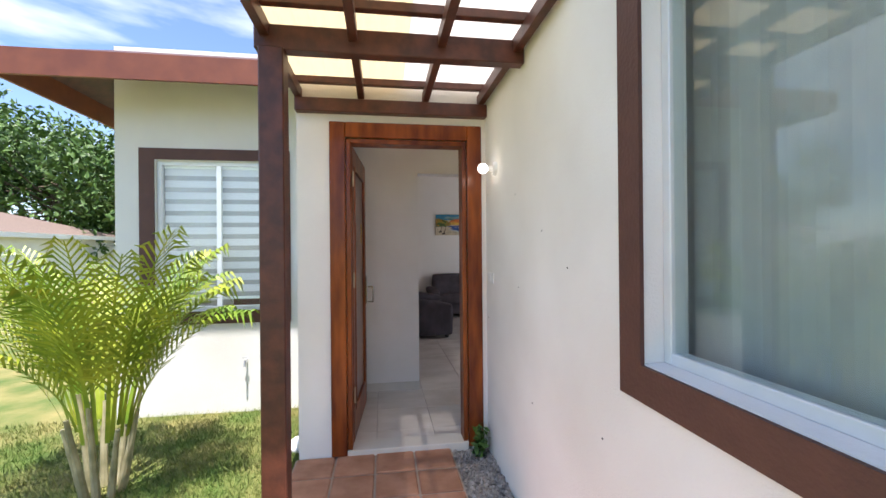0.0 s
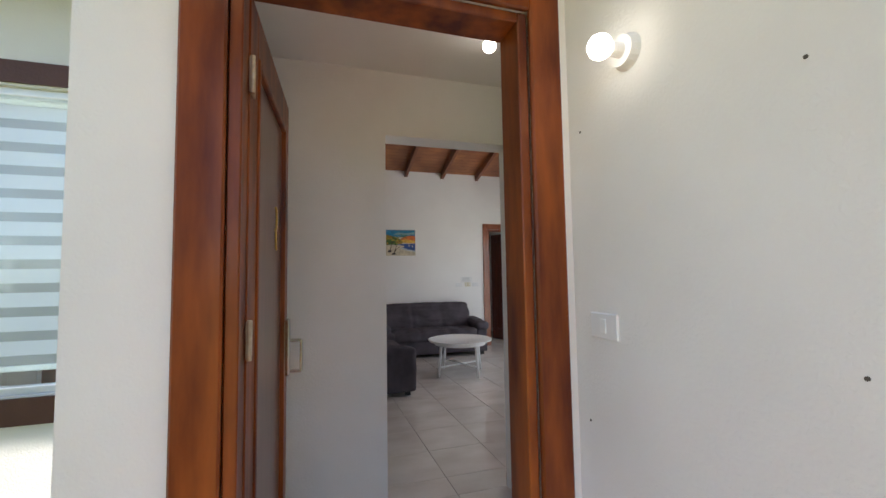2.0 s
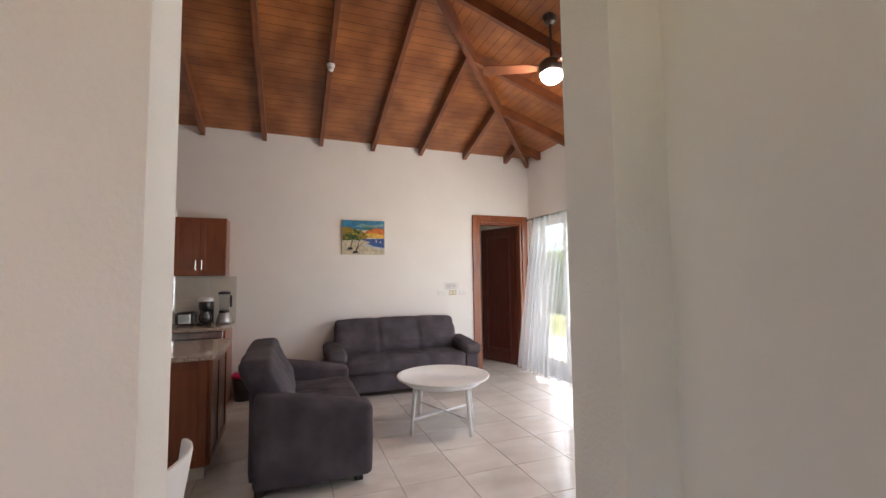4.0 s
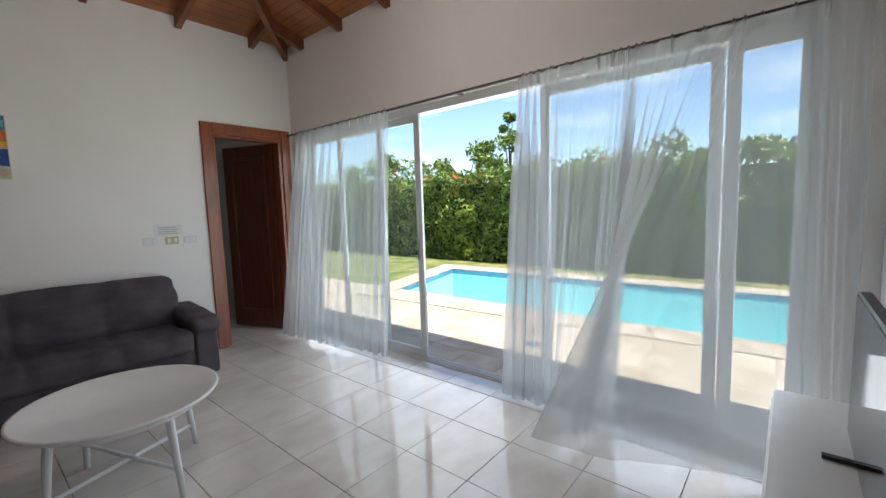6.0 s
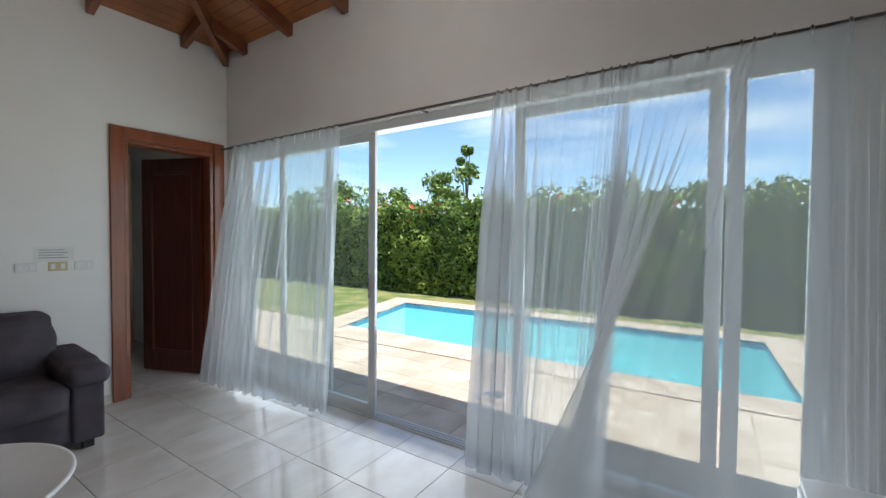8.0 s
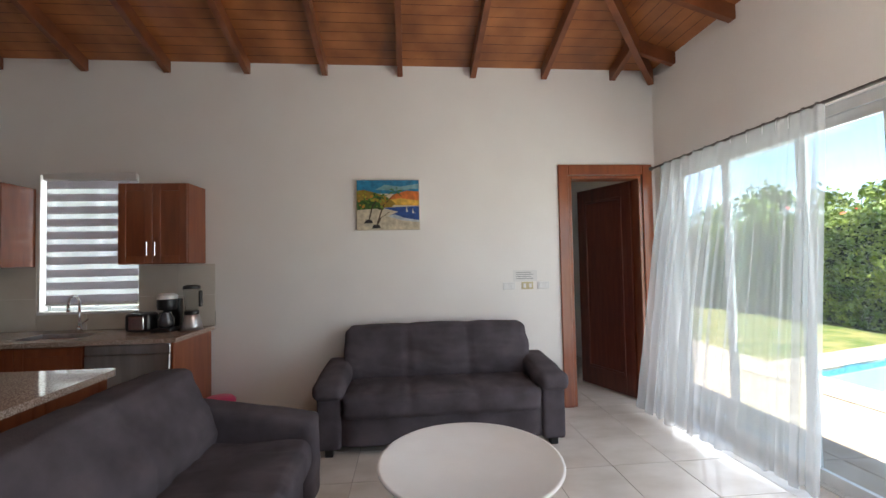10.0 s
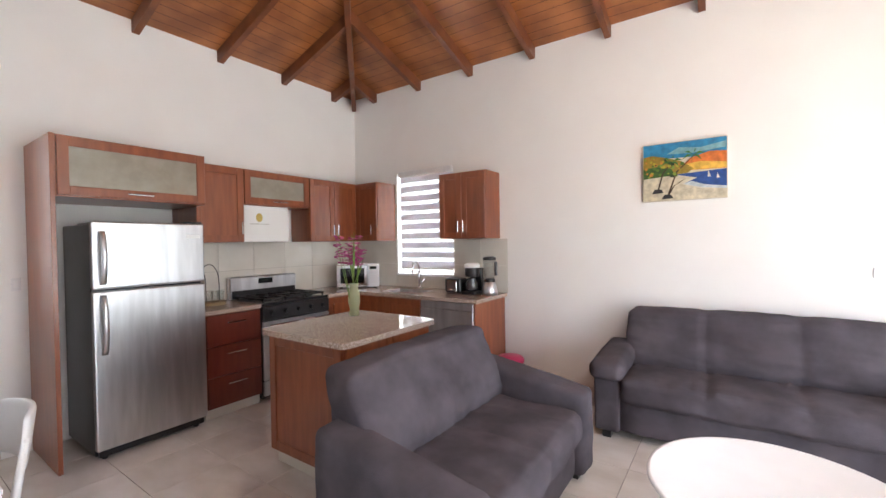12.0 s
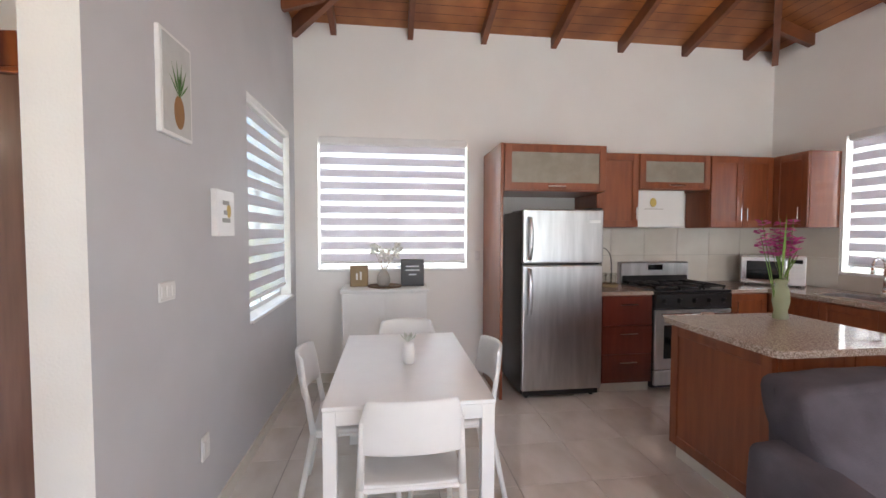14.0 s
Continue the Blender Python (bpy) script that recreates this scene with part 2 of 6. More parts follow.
M_SCREEN = material("tv_screen", (0.006, 0.007, 0.008), None, 0.06)
M_ROOFTILE = material("roof_shingle", (0.15, 0.11, 0.09), (0.23, 0.17, 0.135), 0.9, scale=20)


def plain(name, c, rough=0.7):
    return material(name, tuple(v * 0.93 for v in c), c, rough, scale=25)


# ---- building helpers ----
ORIGIN = {}


def thing(name, label, category, at=(0, 0, 0), group="", kind=""):
    e = new(name)
    e.location = at
    e.empty_display_size = 0.1
    ORIGIN[e.name] = Vector(at)
    return tagged(e, label, category, group, kind)


def part(name, bm, mat, parent=None, label="", smooth=False):
    """Links a bmesh, drawn in world places, as one mesh under its parent."""
    me = bpy.data.meshes.new(name)
    o = ORIGIN.get(parent.name, Vector()) if parent else Vector()
    if parent and o.length:
        bmesh.ops.translate(bm, vec=-o, verts=bm.verts)
    bm.to_mesh(me)
    bm.free()
    for m in (mat if isinstance(mat, (list, tuple)) else [mat]):
        me.materials.append(m)
    if smooth:
        for f in me.polygons:
            f.use_smooth = True
    ob = new(name, me)
    if parent:
        ob.parent = parent
        if o.length:
            ORIGIN[ob.name] = Vector()
        # a part's own children are drawn from the thing's origin
        ORIGIN[ob.name] = o
    if label:
        tagged(ob, label)
    return ob


def structure(name, bm, mat, label, category):
    return tagged(part(name, bm, mat), label, category, "", "structure")


def box(bm, x0, x1, y0, y1, z0, z1, bevel=0.0, seg=1):
    r = bmesh.ops.create_cube(bm, size=1.0)
    vs = r["verts"]
    for v in vs:
        v.co = Vector(((x0 + x1) / 2 + v.co.x * (x1 - x0), (y0 + y1) / 2 + v.co.y * (y1 - y0), (z0 + z1) / 2 + v.co.z * (z1 - z0)))
    if bevel:
        es = list({e for v in vs for e in v.link_edges})
        bmesh.ops.bevel(bm, geom=es, offset=bevel, segments=seg, affect="EDGES", profile=0.5)
    return bm


def B(*a, **k):
    return box(bmesh.new(), *a, **k)


def rod(bm, a, b, r0, r1=None, n=10):
    a, b = Vector(a), Vector(b)
    d = b - a
    m = Matrix.Translation((a + b) / 2) @ d.to_track_quat("Z", "Y").to_matrix().to_4x4()
    bmesh.ops.create_cone(bm, cap_ends=True, segments=n, radius1=r0, radius2=r0 if r1 is None else r1, depth=d.length, matrix=m)
    return bm


def R(a, b, r0, r1=None, n=10):
    return rod(bmesh.new(), a, b, r0, r1, n)


def lathe(bm, profile, at, n=24):
    """Turns (radius, height) pairs about a vertical axis."""
    rings = []
    for r, h in profile:
        rings.append([bm.verts.new((at[0] + r * math.cos(2 * math.pi * i / n), at[1] + r * math.sin(2 * math.pi * i / n), at[2] + h)) for i in range(n)])
    for a, b in zip(rings, rings[1:]):
        for i in range(n):
            bm.faces.new((a[i], a[(i + 1) % n], b[(i + 1) % n], b[i]))
    bm.faces.new(rings[0][::-1])
    bm.faces.new(rings[-1])
    return bm


def L(profile, at, n=24):
    return lathe(bmesh.new(), profile, at, n)


def ball(bm, at, r, sx=1, sy=1, sz=1):
    bmesh.ops.create_uvsphere(bm, u_segments=14, v_segments=9, radius=r, matrix=Matrix.Translation(at) @ Matrix.Diagonal((sx, sy, sz, 1)))
    return bm


def poly(bm, pts):
    return bm.faces.new([bm.verts.new(p) for p in pts])


def facing(bm, way, face, u0, u1, w0, w1, n0, n1, bevel=0.0):
    """A box on a front: u along it, w up, n out of it. way 'x' looks to +x, 'y' to -y, 'n' to +y, 's' to -x."""
    if way == "x":
        return box(bm, face + n0, face + n1, u0, u1, w0, w1, bevel)
    if way == "s":
        return box(bm, face - n1, face - n0, u0, u1, w0, w1, bevel)
    if way == "n":
        return box(bm, u0, u1, face + n0, face + n1, w0, w1, bevel)
    return box(bm, u0, u1, face - n1, face - n0, w0, w1, bevel)


def wall(name, axis, p0, p1, a0, a1, z0, z1, holes, mat, label, side=None):
    """A wall from p0 to p1 thick and a0 to a1 long, with holes (a, a, z, z) through it. side: (normal, slot) paints one face."""
    bm = bmesh.new()
    us = sorted({a0, a1, *[h[0] for h in holes], *[h[1] for h in holes]})
    zs = sorted({z0, z1, *[h[2] for h in holes], *[h[3] for h in holes]})
    for i in range(len(us) - 1):
        run = None
        for j in range(len(zs) - 1):
            u, z = (us[i] + us[i + 1]) / 2, (zs[j] + zs[j + 1]) / 2
            solid = not any(h[0] < u < h[1] and h[2] < z < h[3] for h in holes)
            if solid:
                run = [run[0] if run else zs[j], zs[j + 1]]
            if run and (not solid or j == len(zs) - 2):
                if axis == "x":
                    box(bm, p0, p1, us[i], us[i + 1], *run)
                else:
                    box(bm, us[i], us[i + 1], p0, p1, *run)
                run = None
    ob = structure(name, bm, mat, label, "wall")
    if side:
        for f in ob.data.polygons:
            if f.normal.dot(Vector(side)) > 0.9:
                f.material_index = 1
    return ob


# ---- the shell ----
XW, XE, YS, YN = -2.433, 4.06, 3.374, 8.33
YO, YD, XR, TOP = 3.214, 1.99, 0.643, 3.35
OX0, OX1, OZ = 0.238, 1.052, 2.215
structure("floor", box(B(XW - 0.1, XE + 0.02, YO + 0.02, YN + 2.7, -0.2, -0.008), -0.6, 1.3, YD + 0.1, YO + 0.019, -0.2, -0.008), M_GROUT, "grey grout bed under glazed floor tiles", "floor")
wall("wall_south", "y", YO, YS, XW - 0.15, XE + 0.2, -0.15, TOP, [(OX0, OX1, -0.15, OZ), (-2.234, -1.148, 0.869, 2.294)], [M_STUCCO, M_GREY], "stucco wall painted grey on the room side", (0, 1, 0))
wall("wall_west", "x", XW - 0.16, XW, YS, YN, -0.15, TOP, [(3.583, 4.995, 1.074, 2.285)], M_WALL, "white painted wall with a wide window")
wall("wall_north", "y", YN, YN + 0.15, XW - 0.16, XE + 0.2, -0.15, TOP, [(3.14, 3.925, -0.15, 2.28), (-1.70, -0.87, 1.07, 2.29)], M_WALL, "white painted wall with a door and a kitchen window")
wall("wall_east", "x", XE, XE + 0.2, YS, YN, -0.15, TOP, [(3.58, 8.16, -0.15, 2.33)], M_WALL, "white painted wall with wide sliding doors")
wall("wall_entrance", "y", YD, YD + 0.14, -0.72, XR + 0.7, -0.15, 2.72, [(-0.40, 0.51, -0.15, 2.24)], [M_STUCCO, M_WALL], "rough white stucco wall round the front door", (0, 1, 0))
wall("wall_hall_west", "x", -0.72, -0.58, YD + 0.14, YO, -0.15, 2.72, [], [M_STUCCO, M_WALL], "white stucco side wall of the porch", (1, 0, 0))
wall("wall_hall_east", "x", 1.20, 1.34, YD + 0.14, YO, -0.15, 2.72, [], M_WALL, "white painted wall of the entrance hall")
structure("ceiling_hall", B(-0.58, 1.20, YD + 0.14, YO, 2.60, 2.72), M_WALL, "flat white plaster ceiling of the hall", "ceiling")
structure("roof_hall", B(-0.72, 1.34, YD, YO, 2.722, 2.74), M_STUCCO, "flat concrete roof over the entrance hall", "roof")
# bedroom wing beside the path
wall("wall_wing_west", "x", XR, XR + 0.15, -6.0, YD, -0.15, 3.7, [(-1.55, 0.11, 1.085, 2.62)], M_STUCCO, "rough white stucco wall with a large window")
wall("wall_wing_south", "y", -6.15, -6.0, XR, XE + 0.2, -0.15, 3.7, [], M_STUCCO, "white stucco end wall")
wall("wall_wing_east", "x", XE, XE + 0.2, -6.0, YO, -0.15, 3.7, [], M_STUCCO, "white stucco wall beside the terrace")
structure("roof_wing", B(XR, XE + 0.2, -6.15, 2.6, 3.7, 3.82), M_STUCCO, "flat concrete roof of the wing", "roof")
structure("wing_room_floor", B(XR + 0.15, XE, -6.0, YD, -0.15, -0.01), M_TILE, "pale tiled bedroom floor", "floor")
# next room, behind the open door
wall("wall_next_west", "x", 1.0, 1.12, YN + 0.15, YN + 3.2, -0.15, 2.75, [], M_WALL, "white wall of the next room")
wall("wall_next_north", "y", YN + 2.6, YN + 2.75, 1.12, XE + 0.2, -0.15, 2.75, [], M_WALL, "white wall of the next room")
# the hole is an added, unseen opening that lets daylight brighten the next room
wall("wall_next_east", "x", XE, XE + 0.2, YN + 0.15, YN + 2.6, -0.15, 2.75, [(YN + 0.35, YN + 1.25, 0.9, 2.1)], M_WALL, "white wall of the next room")
structure("ceiling_next", B(1.0, XE + 0.2, YN + 0.15, YN + 2.75, 2.75, 2.87), M_WALL, "white ceiling of the next room", "ceiling")

# hipped timber ceiling: boards, rafters, hips
SLOPE, BASE = 0.32, 3.345
HALF = (YN - YS) / 2
RIDGE_Y, RX0, RX1 = (YS + YN) / 2, XW + HALF, XE - HALF


def ceiling_boards():
    bm = bmesh.new()
    n = 27
    w = HALF / n
    gap = 0.005
    for i in range(n):
        s0, s1 = i * w, (i + 1) * w - gap
        for z_off, a, b in ((0.0, s0, s1), (0.008, s1, s0 + w)):
            za, zb = BASE + SLOPE * a + z_off, BASE + SLOPE * b + z_off
            poly(bm, [(XW + a, YN - a, za), (XE - a, YN - a, za), (XE - b, YN - b, zb), (XW + b, YN - b, zb)])
            poly(bm, [(XE - a, YS + a, za), (XW + a, YS + a, za), (XW + b, YS + b, zb), (XE - b, YS + b, zb)])
            poly(bm, [(XW + a, YS + a, za), (XW + a, YN - a, za), (XW + b, YN - b, zb), (XW + b, YS + b, zb)])
            poly(bm, [(XE - a, YN - a, za), (XE - a, YS + a, za), (XE - b, YS + b, zb), (XE - b, YN - b, zb)])
    return bm


structure("ceiling", ceiling_boards(), M_PLANK, "varnished reddish pine boards of a hipped ceiling", "ceiling")


def beam(bm, a, b, w, h):
    """A sloping timber hung below the line a-b, with plumb-cut pointed foot at a."""
    a, b = Vector(a), Vector(b)
    d = b - a
    side = Vector((-d.y, d.x, 0)).normalized() * (w / 2)
    dn = Vector((0, 0, -h))
    prof = [a, a + dn * 0.86, a + dn + d.normalized() * 0.02, b + dn, b]
    p1 = [bm.verts.new(p - side) for p in prof]
    p2 = [bm.verts.new(p + side) for p in prof]
    bm.faces.new(p1)
    bm.faces.new(p2[::-1])
    for i in range(5):
        j = (i + 1) % 5
        bm.faces.new((p1[i], p2[i], p2[j], p1[j]))
    bmesh.ops.recalc_face_normals(bm, faces=bm.faces)


def rafter_reach(x):
    return min(HALF, x - XW, XE - x)


rafters = []
for k in range(9):
    x = 0.09 + 0.71 * (k - 3)
    s = rafter_reach(x)
    if s > 0.12:
        rafters.append(((x, YN, BASE), (x, YN - s, BASE + SLOPE * s)))
        rafters.append(((x, YS, BASE), (x, YS + s, BASE + SLOPE * s)))
for k in range(7):
    y = 3.74 + 0.705 * k
    s = min(HALF, y - YS, YN - y)
    if s > 0.12:
        rafters.append(((XW, y, BASE), (XW + s, y, BASE + SLOPE * s)))
        rafters.append(((XE, y, BASE), (XE - s, y, BASE + SLOPE * s)))
for a, b in rafters:
    bm = bmesh.new()
    beam(bm, (a[0], a[1], a[2] + 0.003), (b[0], b[1], b[2] + 0.003), 0.05, 0.125)
    tagged(part("rafter", bm, M_RAFTER), "stained brown timber rafter under the board ceiling", "rafter", "ceiling rafters", "structure")
for cx, cy, sx, sy in ((XW, YN, 1, -1), (XE, YN, -1, -1), (XW, YS, 1, 1), (XE, YS, -1, 1)):
    bm = bmesh.new()
    beam(bm, (cx, cy, BASE), (cx + sx * HALF, cy + sy * HALF, BASE + SLOPE * HALF), 0.055, 0.155)
    tagged(part("hip_rafter", bm, M_RAFTER), "stained brown timber hip rafter in the ceiling corner", "rafter", "hip rafters", "structure")
structure("ridge_beam", B(RX0 - 0.05, RX1 + 0.05, RIDGE_Y - 0.03, RIDGE_Y + 0.03, BASE + SLOPE * HALF - 0.17, BASE + SLOPE * HALF + 0.005), M_RAFTER, "stained brown ridge beam", "beam")


# roof over the room, with wide eaves
def roof_shell():
    bm = bmesh.new()
    ex0, ex1, ey0, ey1 = -3.10, 5.0, 2.66, YN + 0.75
    ze, zt = 3.03, BASE + SLOPE * HALF + 0.30
    pts = [(ex0, ey0, ze), (ex1, ey0, ze), (ex1, ey1, ze), (ex0, ey1, ze)]
    ins = [(XW, YS, TOP + 0.01), (XE, YS, TOP + 0.01), (XE, YN, TOP + 0.01), (XW, YN, TOP + 0.01)]
    r = [(RX0, RIDGE_Y, zt), (RX1, RIDGE_Y, zt)]
    for i in range(4):
        j = (i + 1) % 4
        poly(bm, [pts[i], ins[i], ins[j], pts[j]])
    lift = [(p[0], p[1], p[2] + 0.012) for p in pts]
    crest = [(p[0], p[1], p[2] + 0.03) for p in ins]
    for i in range(4):
        j = (i + 1) % 4
        poly(bm, [lift[i], lift[j], crest[j], crest[i]])
    poly(bm, [crest[0], crest[1], r[1], r[0]])
    poly(bm, [crest[2], crest[3], r[0], r[1]])
    poly(bm, [crest[1], crest[2], r[1]])
    poly(bm, [crest[3], crest[0], r[0]])
    for i in range(4):
        j = (i + 1) % 4
        poly(bm, [pts[i], pts[j], lift[j], lift[i]])
    bmesh.ops.remove_doubles(bm, verts=bm.verts, dist=0.001)
    return bm


structure("roof", roof_shell(), M_WOODX, "hipped roof with dark timber eaves", "roof")
M_FASCIA = material("fascia_wood", (0.15, 0.04, 0.022), (0.22, 0.065, 0.03), 0.5, scale=5)
for nm, a in (("eave_fascia_south", (-3.13, 5.03, 2.63, 2.66)), ("eave_fascia_west", (-3.13, -3.10, 2.66, YN + 0.75)), ("eave_fascia_east", (5.0, 5.03, 2.66, YN + 0.75))):
    structure(nm, B(*a, 2.83, 3.04), M_FASCIA, "reddish brown painted eaves board", "fascia")

# baseboards
for nm, a in (("baseboard_grey", (XW, OX0, YS, YS + 0.012)), ("baseboard_tv", (OX1, XE, YS, YS + 0.012)), ("baseboard_north", (0.0, 3.03, YN - 0.012, YN)), ("baseboard_hall", (-0.58, OX0, YO - 0.012, YO)), ("baseboard_next", (1.12, XE, YN + 2.588, YN + 2.6))):
    structure(nm, B(*a, 0, 0.08), M_SPLASH, "low pale tile skirting along the wall", "baseboard")
structure("baseboard_west", B(XW, XW + 0.012, YS + 0.012, 5.0, 0, 0.08), M_SPLASH, "low pale tile skirting along the wall", "baseboard")


# ---- doors ----
def panelled_leaf(parent, w, h, t, mat, rail):
    """A door leaf in the plane x = 0..w, y = 0..t, with stiles, rails, a raised panel."""
    part("core", B(0.09, w - 0.09, t * 0.3, t * 0.7, 0.1, h - 0.1), mat, parent)
    for x0, x1 in ((0, 0.11), (w - 0.11, w)):
        part("stile", B(x0, x1, 0, t, 0, h, bevel=0.003), rail, parent)
    for z0, z1 in ((0, 0.2), (h - 0.14, h)):
        part("rail", B(0.11, w - 0.11, 0, t, z0, z1, bevel=0.003), rail, parent)
    bm = bmesh.new()
    for x0, x1, z0, z1 in ((0.11, 0.135, 0.2, h - 0.14), (w - 0.135, w - 0.11, 0.2, h - 0.14), (0.135, w - 0.135, 0.2, 0.225), (0.135, w - 0.135, h - 0.165, h - 0.14)):
        box(bm, x0, x1, -0.006, t + 0.006, z0, z1, 0.004)
    part("moulding", bm, rail, parent)


front_door = thing("front_door", "varnished mahogany front door standing open into the hall", "door")
panelled_leaf(front_door, 0.86, 2.2, 0.045, material("front_door_panel", (0.13, 0.06, 0.038), (0.18, 0.085, 0.055), 0.3, scale=5, stretch=(6, 6, 0.5), coat=0.2), M_WOOD)
for s, y in ((-1, -0.02), (1, 0.045)):
    pl = part("lock_plate", B(0.79, 0.825, y, y + 0.02, 0.92, 1.18, bevel=0.004), M_CHROME, front_door, "steel lock plate")
    bm = bmesh.new()
    yo = y + s * 0.05
    for a, b in (((0.807, y + 0.01, 1.08), (0.807, yo, 1.08)), ((0.807, yo, 1.08), (0.807, yo, 0.94)), ((0.807, yo, 0.94), (0.807, y + 0.01, 0.94))):
        rod(bm, a, b, 0.008)
    part("door_handle", bm, M_CHROME, pl, "curved steel pull handle")
for cx, cz, turn in ((0.435, 1.595, 1), (0.46, 1.525, -1)):
    bm = bmesh.new()
    arc = [Vector((cx + turn * 0.022 * math.cos(a), -0.008, cz + 0.045 * math.sin(a))) for a in (-1.9 + 0.48 * k for k in range(9))]
    for p, q in zip(arc, arc[1:]):
        rod(bm, p, q, 0.0045, None, 6)
    part("ornament", bm, M_BRASS, front_door, "small curved gold door ornament")
for z in (0.35, 1.2, 1.95):
    part("hinge", rod(B(-0.012, 0.045, -0.006, 0.0, z - 0.05, z + 0.05), (-0.008, -0.008, z - 0.055), (-0.008, -0.008, z + 0.055), 0.007), M_HINGE, front_door, "steel butt hinge")
front_door.matrix_basis = pose(-0.345, YD + 0.10, 0.01, 0, 0, 86)


def casing(name, x0, x1, z1, y0, y1, w, mat, label, depth, foot=0.0):
    """Frame round an opening x0..x1 up to z1: a flat casing on the face and a lining in the opening."""
    t = thing(name, label, "door frame", ((x0 + x1) / 2, y0, 0), "", "structure")
    for a, b in ((x0 - w, x0), (x1, x1 + w)):
        part("casing_side", B(a, b, y0, y1, foot, z1 + w, bevel=0.006), mat, t)
    part("casing_head", B(x0, x1, y0, y1, z1, z1 + w, bevel=0.006), mat, t)
    part("lining_side", B(x0 + 0.001, x0 + 0.035, y1 - 0.001, y1 + depth, 0, z1 - 0.001, bevel=0.004), mat, t)
    part("lining_side", B(x1 - 0.035, x1 - 0.001, y1 - 0.001, y1 + depth, 0, z1 - 0.001, bevel=0.004), mat, t)
    part("lining_head", B(x0 + 0.035, x1 - 0.035, y1 - 0.001, y1 + depth, z1 - 0.035, z1 - 0.001, bevel=0.004), mat, t)
    return t


casing("door_frame_1", -0.385, 0.495, 2.235, YD - 0.025, YD - 0.001, 0.11, M_WOOD, "varnished mahogany frame of the front door", 0.13, -0.03)
casing("door_frame_2", 3.15, 3.915, 2.275, YN - 0.02, YN - 0.001, 0.105, M_CAB, "reddish wooden frame round the inner door", 0.15)
structure("door_sill", B(-0.385, 0.495, YD - 0.02, YD + 0.15, -0.06, 0.006, bevel=0.004), M_SPLASH, "pale stone door sill", "sill")
inner_door = thing("inner_door", "dark mahogany inner door standing half open", "door")
panelled_leaf(inner_door, 0.74, 2.23, 0.04, M_DOOR, M_DOOR)
bm = R((0.68, -0.05, 1.0), (0.68, 0.0, 1.0), 0.01)
rod(bm, (0.68, -0.05, 1.0), (0.60, -0.05, 1.0), 0.008)
part("door_handle", bm, M_CHROME, inner_door, "small steel lever handle")
for z in (0.3, 1.25, 1.95):
    part("hinge", B(-0.01, 0.04, -0.006, 0.0, z - 0.05, z + 0.05), M_CHROME, inner_door, "steel butt hinge")
inner_door.matrix_basis = Matrix.Translation((3.885, YN + 0.13, 0.01)) @ pose(0, 0, 0, 0, 0, 180 - 69) @ Matrix.Diagonal((1, 1, 1, 1))


# ---- windows with banded blinds ----
def window(name, axis, face, out, a0, a1, z0, z1, label, bars=1, depth=0.05):
    """Aluminium sliding window at plane face; out: +1 or -1, the way outdoors lies."""
    def bx(u0, u1, n0, n1, w0, w1, bev=0.0):
        n0, n1 = sorted((face + out * n0, face + out * n1))
        return B(n0, n1, u0, u1, w0, w1, bevel=bev) if axis == "x" else B(u0, u1, n0, n1, w0, w1, bevel=bev)
    c = (face, (a0 + a1) / 2, z0) if axis == "x" else ((a0 + a1) / 2, face, z0)
    t = thing(name, label, "window", c, "", "structure")
    f = 0.035
    for u0, u1, w0, w1 in ((a0, a0 + f, z0, z1), (a1 - f, a1, z0, z1), (a0 + f, a1 - f, z0, z0 + f), (a0 + f, a1 - f, z1 - f, z1)):
        part("window_frame", bx(u0, u1, -depth / 2, depth / 2, w0, w1, 0.003), M_ALU, t)
    m = (a0 + a1) / 2
    part("meeting_stile", bx(m - 0.022, m + 0.022, -0.018, 0.02, z0 + f, z1 - f, 0.003), M_ALU, t)
    for u0, u1, n in ((a0 + f, m - 0.02, -0.008), (m + 0.02, a1 - f, 0.008)):
        g = part("pane", bx(u0, u1, n, n + 0.004, z0 + f, z1 - f), M_GLASS, t)
        g.visible_shadow = False
    return t


def blind(axis, face, inward, a0, a1, z0, z1, label):
    """Banded roller blind hung in front of a window: cassette, opaque bands, sheer bands, bottom bar."""
    def bx(u0, u1, n0, n1, w0, w1, bev=0.0):
        n0, n1 = sorted((face + inward * n0, face + inward * n1))
        return B(n0, n1, u0, u1, w0, w1, bevel=bev) if axis == "x" else B(u0, u1, n0, n1, w0, w1, bevel=bev)
    c = (face, (a0 + a1) / 2, z1) if axis == "x" else ((a0 + a1) / 2, face, z1)
    t = thing("roller_blind", label, "blind", c, "banded blinds")
    part("cassette", bx(a0 - 0.01, a1 + 0.01, -0.03, 0.04, z1 - 0.03, z1 + 0.045, 0.012), M_PLASTIC, t)
    z = z1 - 0.03
    k = 0
    while z > z0 + 0.07:
        h = min(0.068 if k % 2 == 0 else 0.046, z - z0 - 0.02)
        part("opaque_band" if k % 2 == 0 else "sheer_band", bx(a0, a1, 0.0, 0.0015, z - h, z), M_BAND if k % 2 == 0 else M_MESH, t)
        z -= h
        k += 1
    part("bottom_bar", bx(a0, a1, -0.01, 0.012, z - 0.028, z, 0.006), M_PLASTIC, t)
    return t


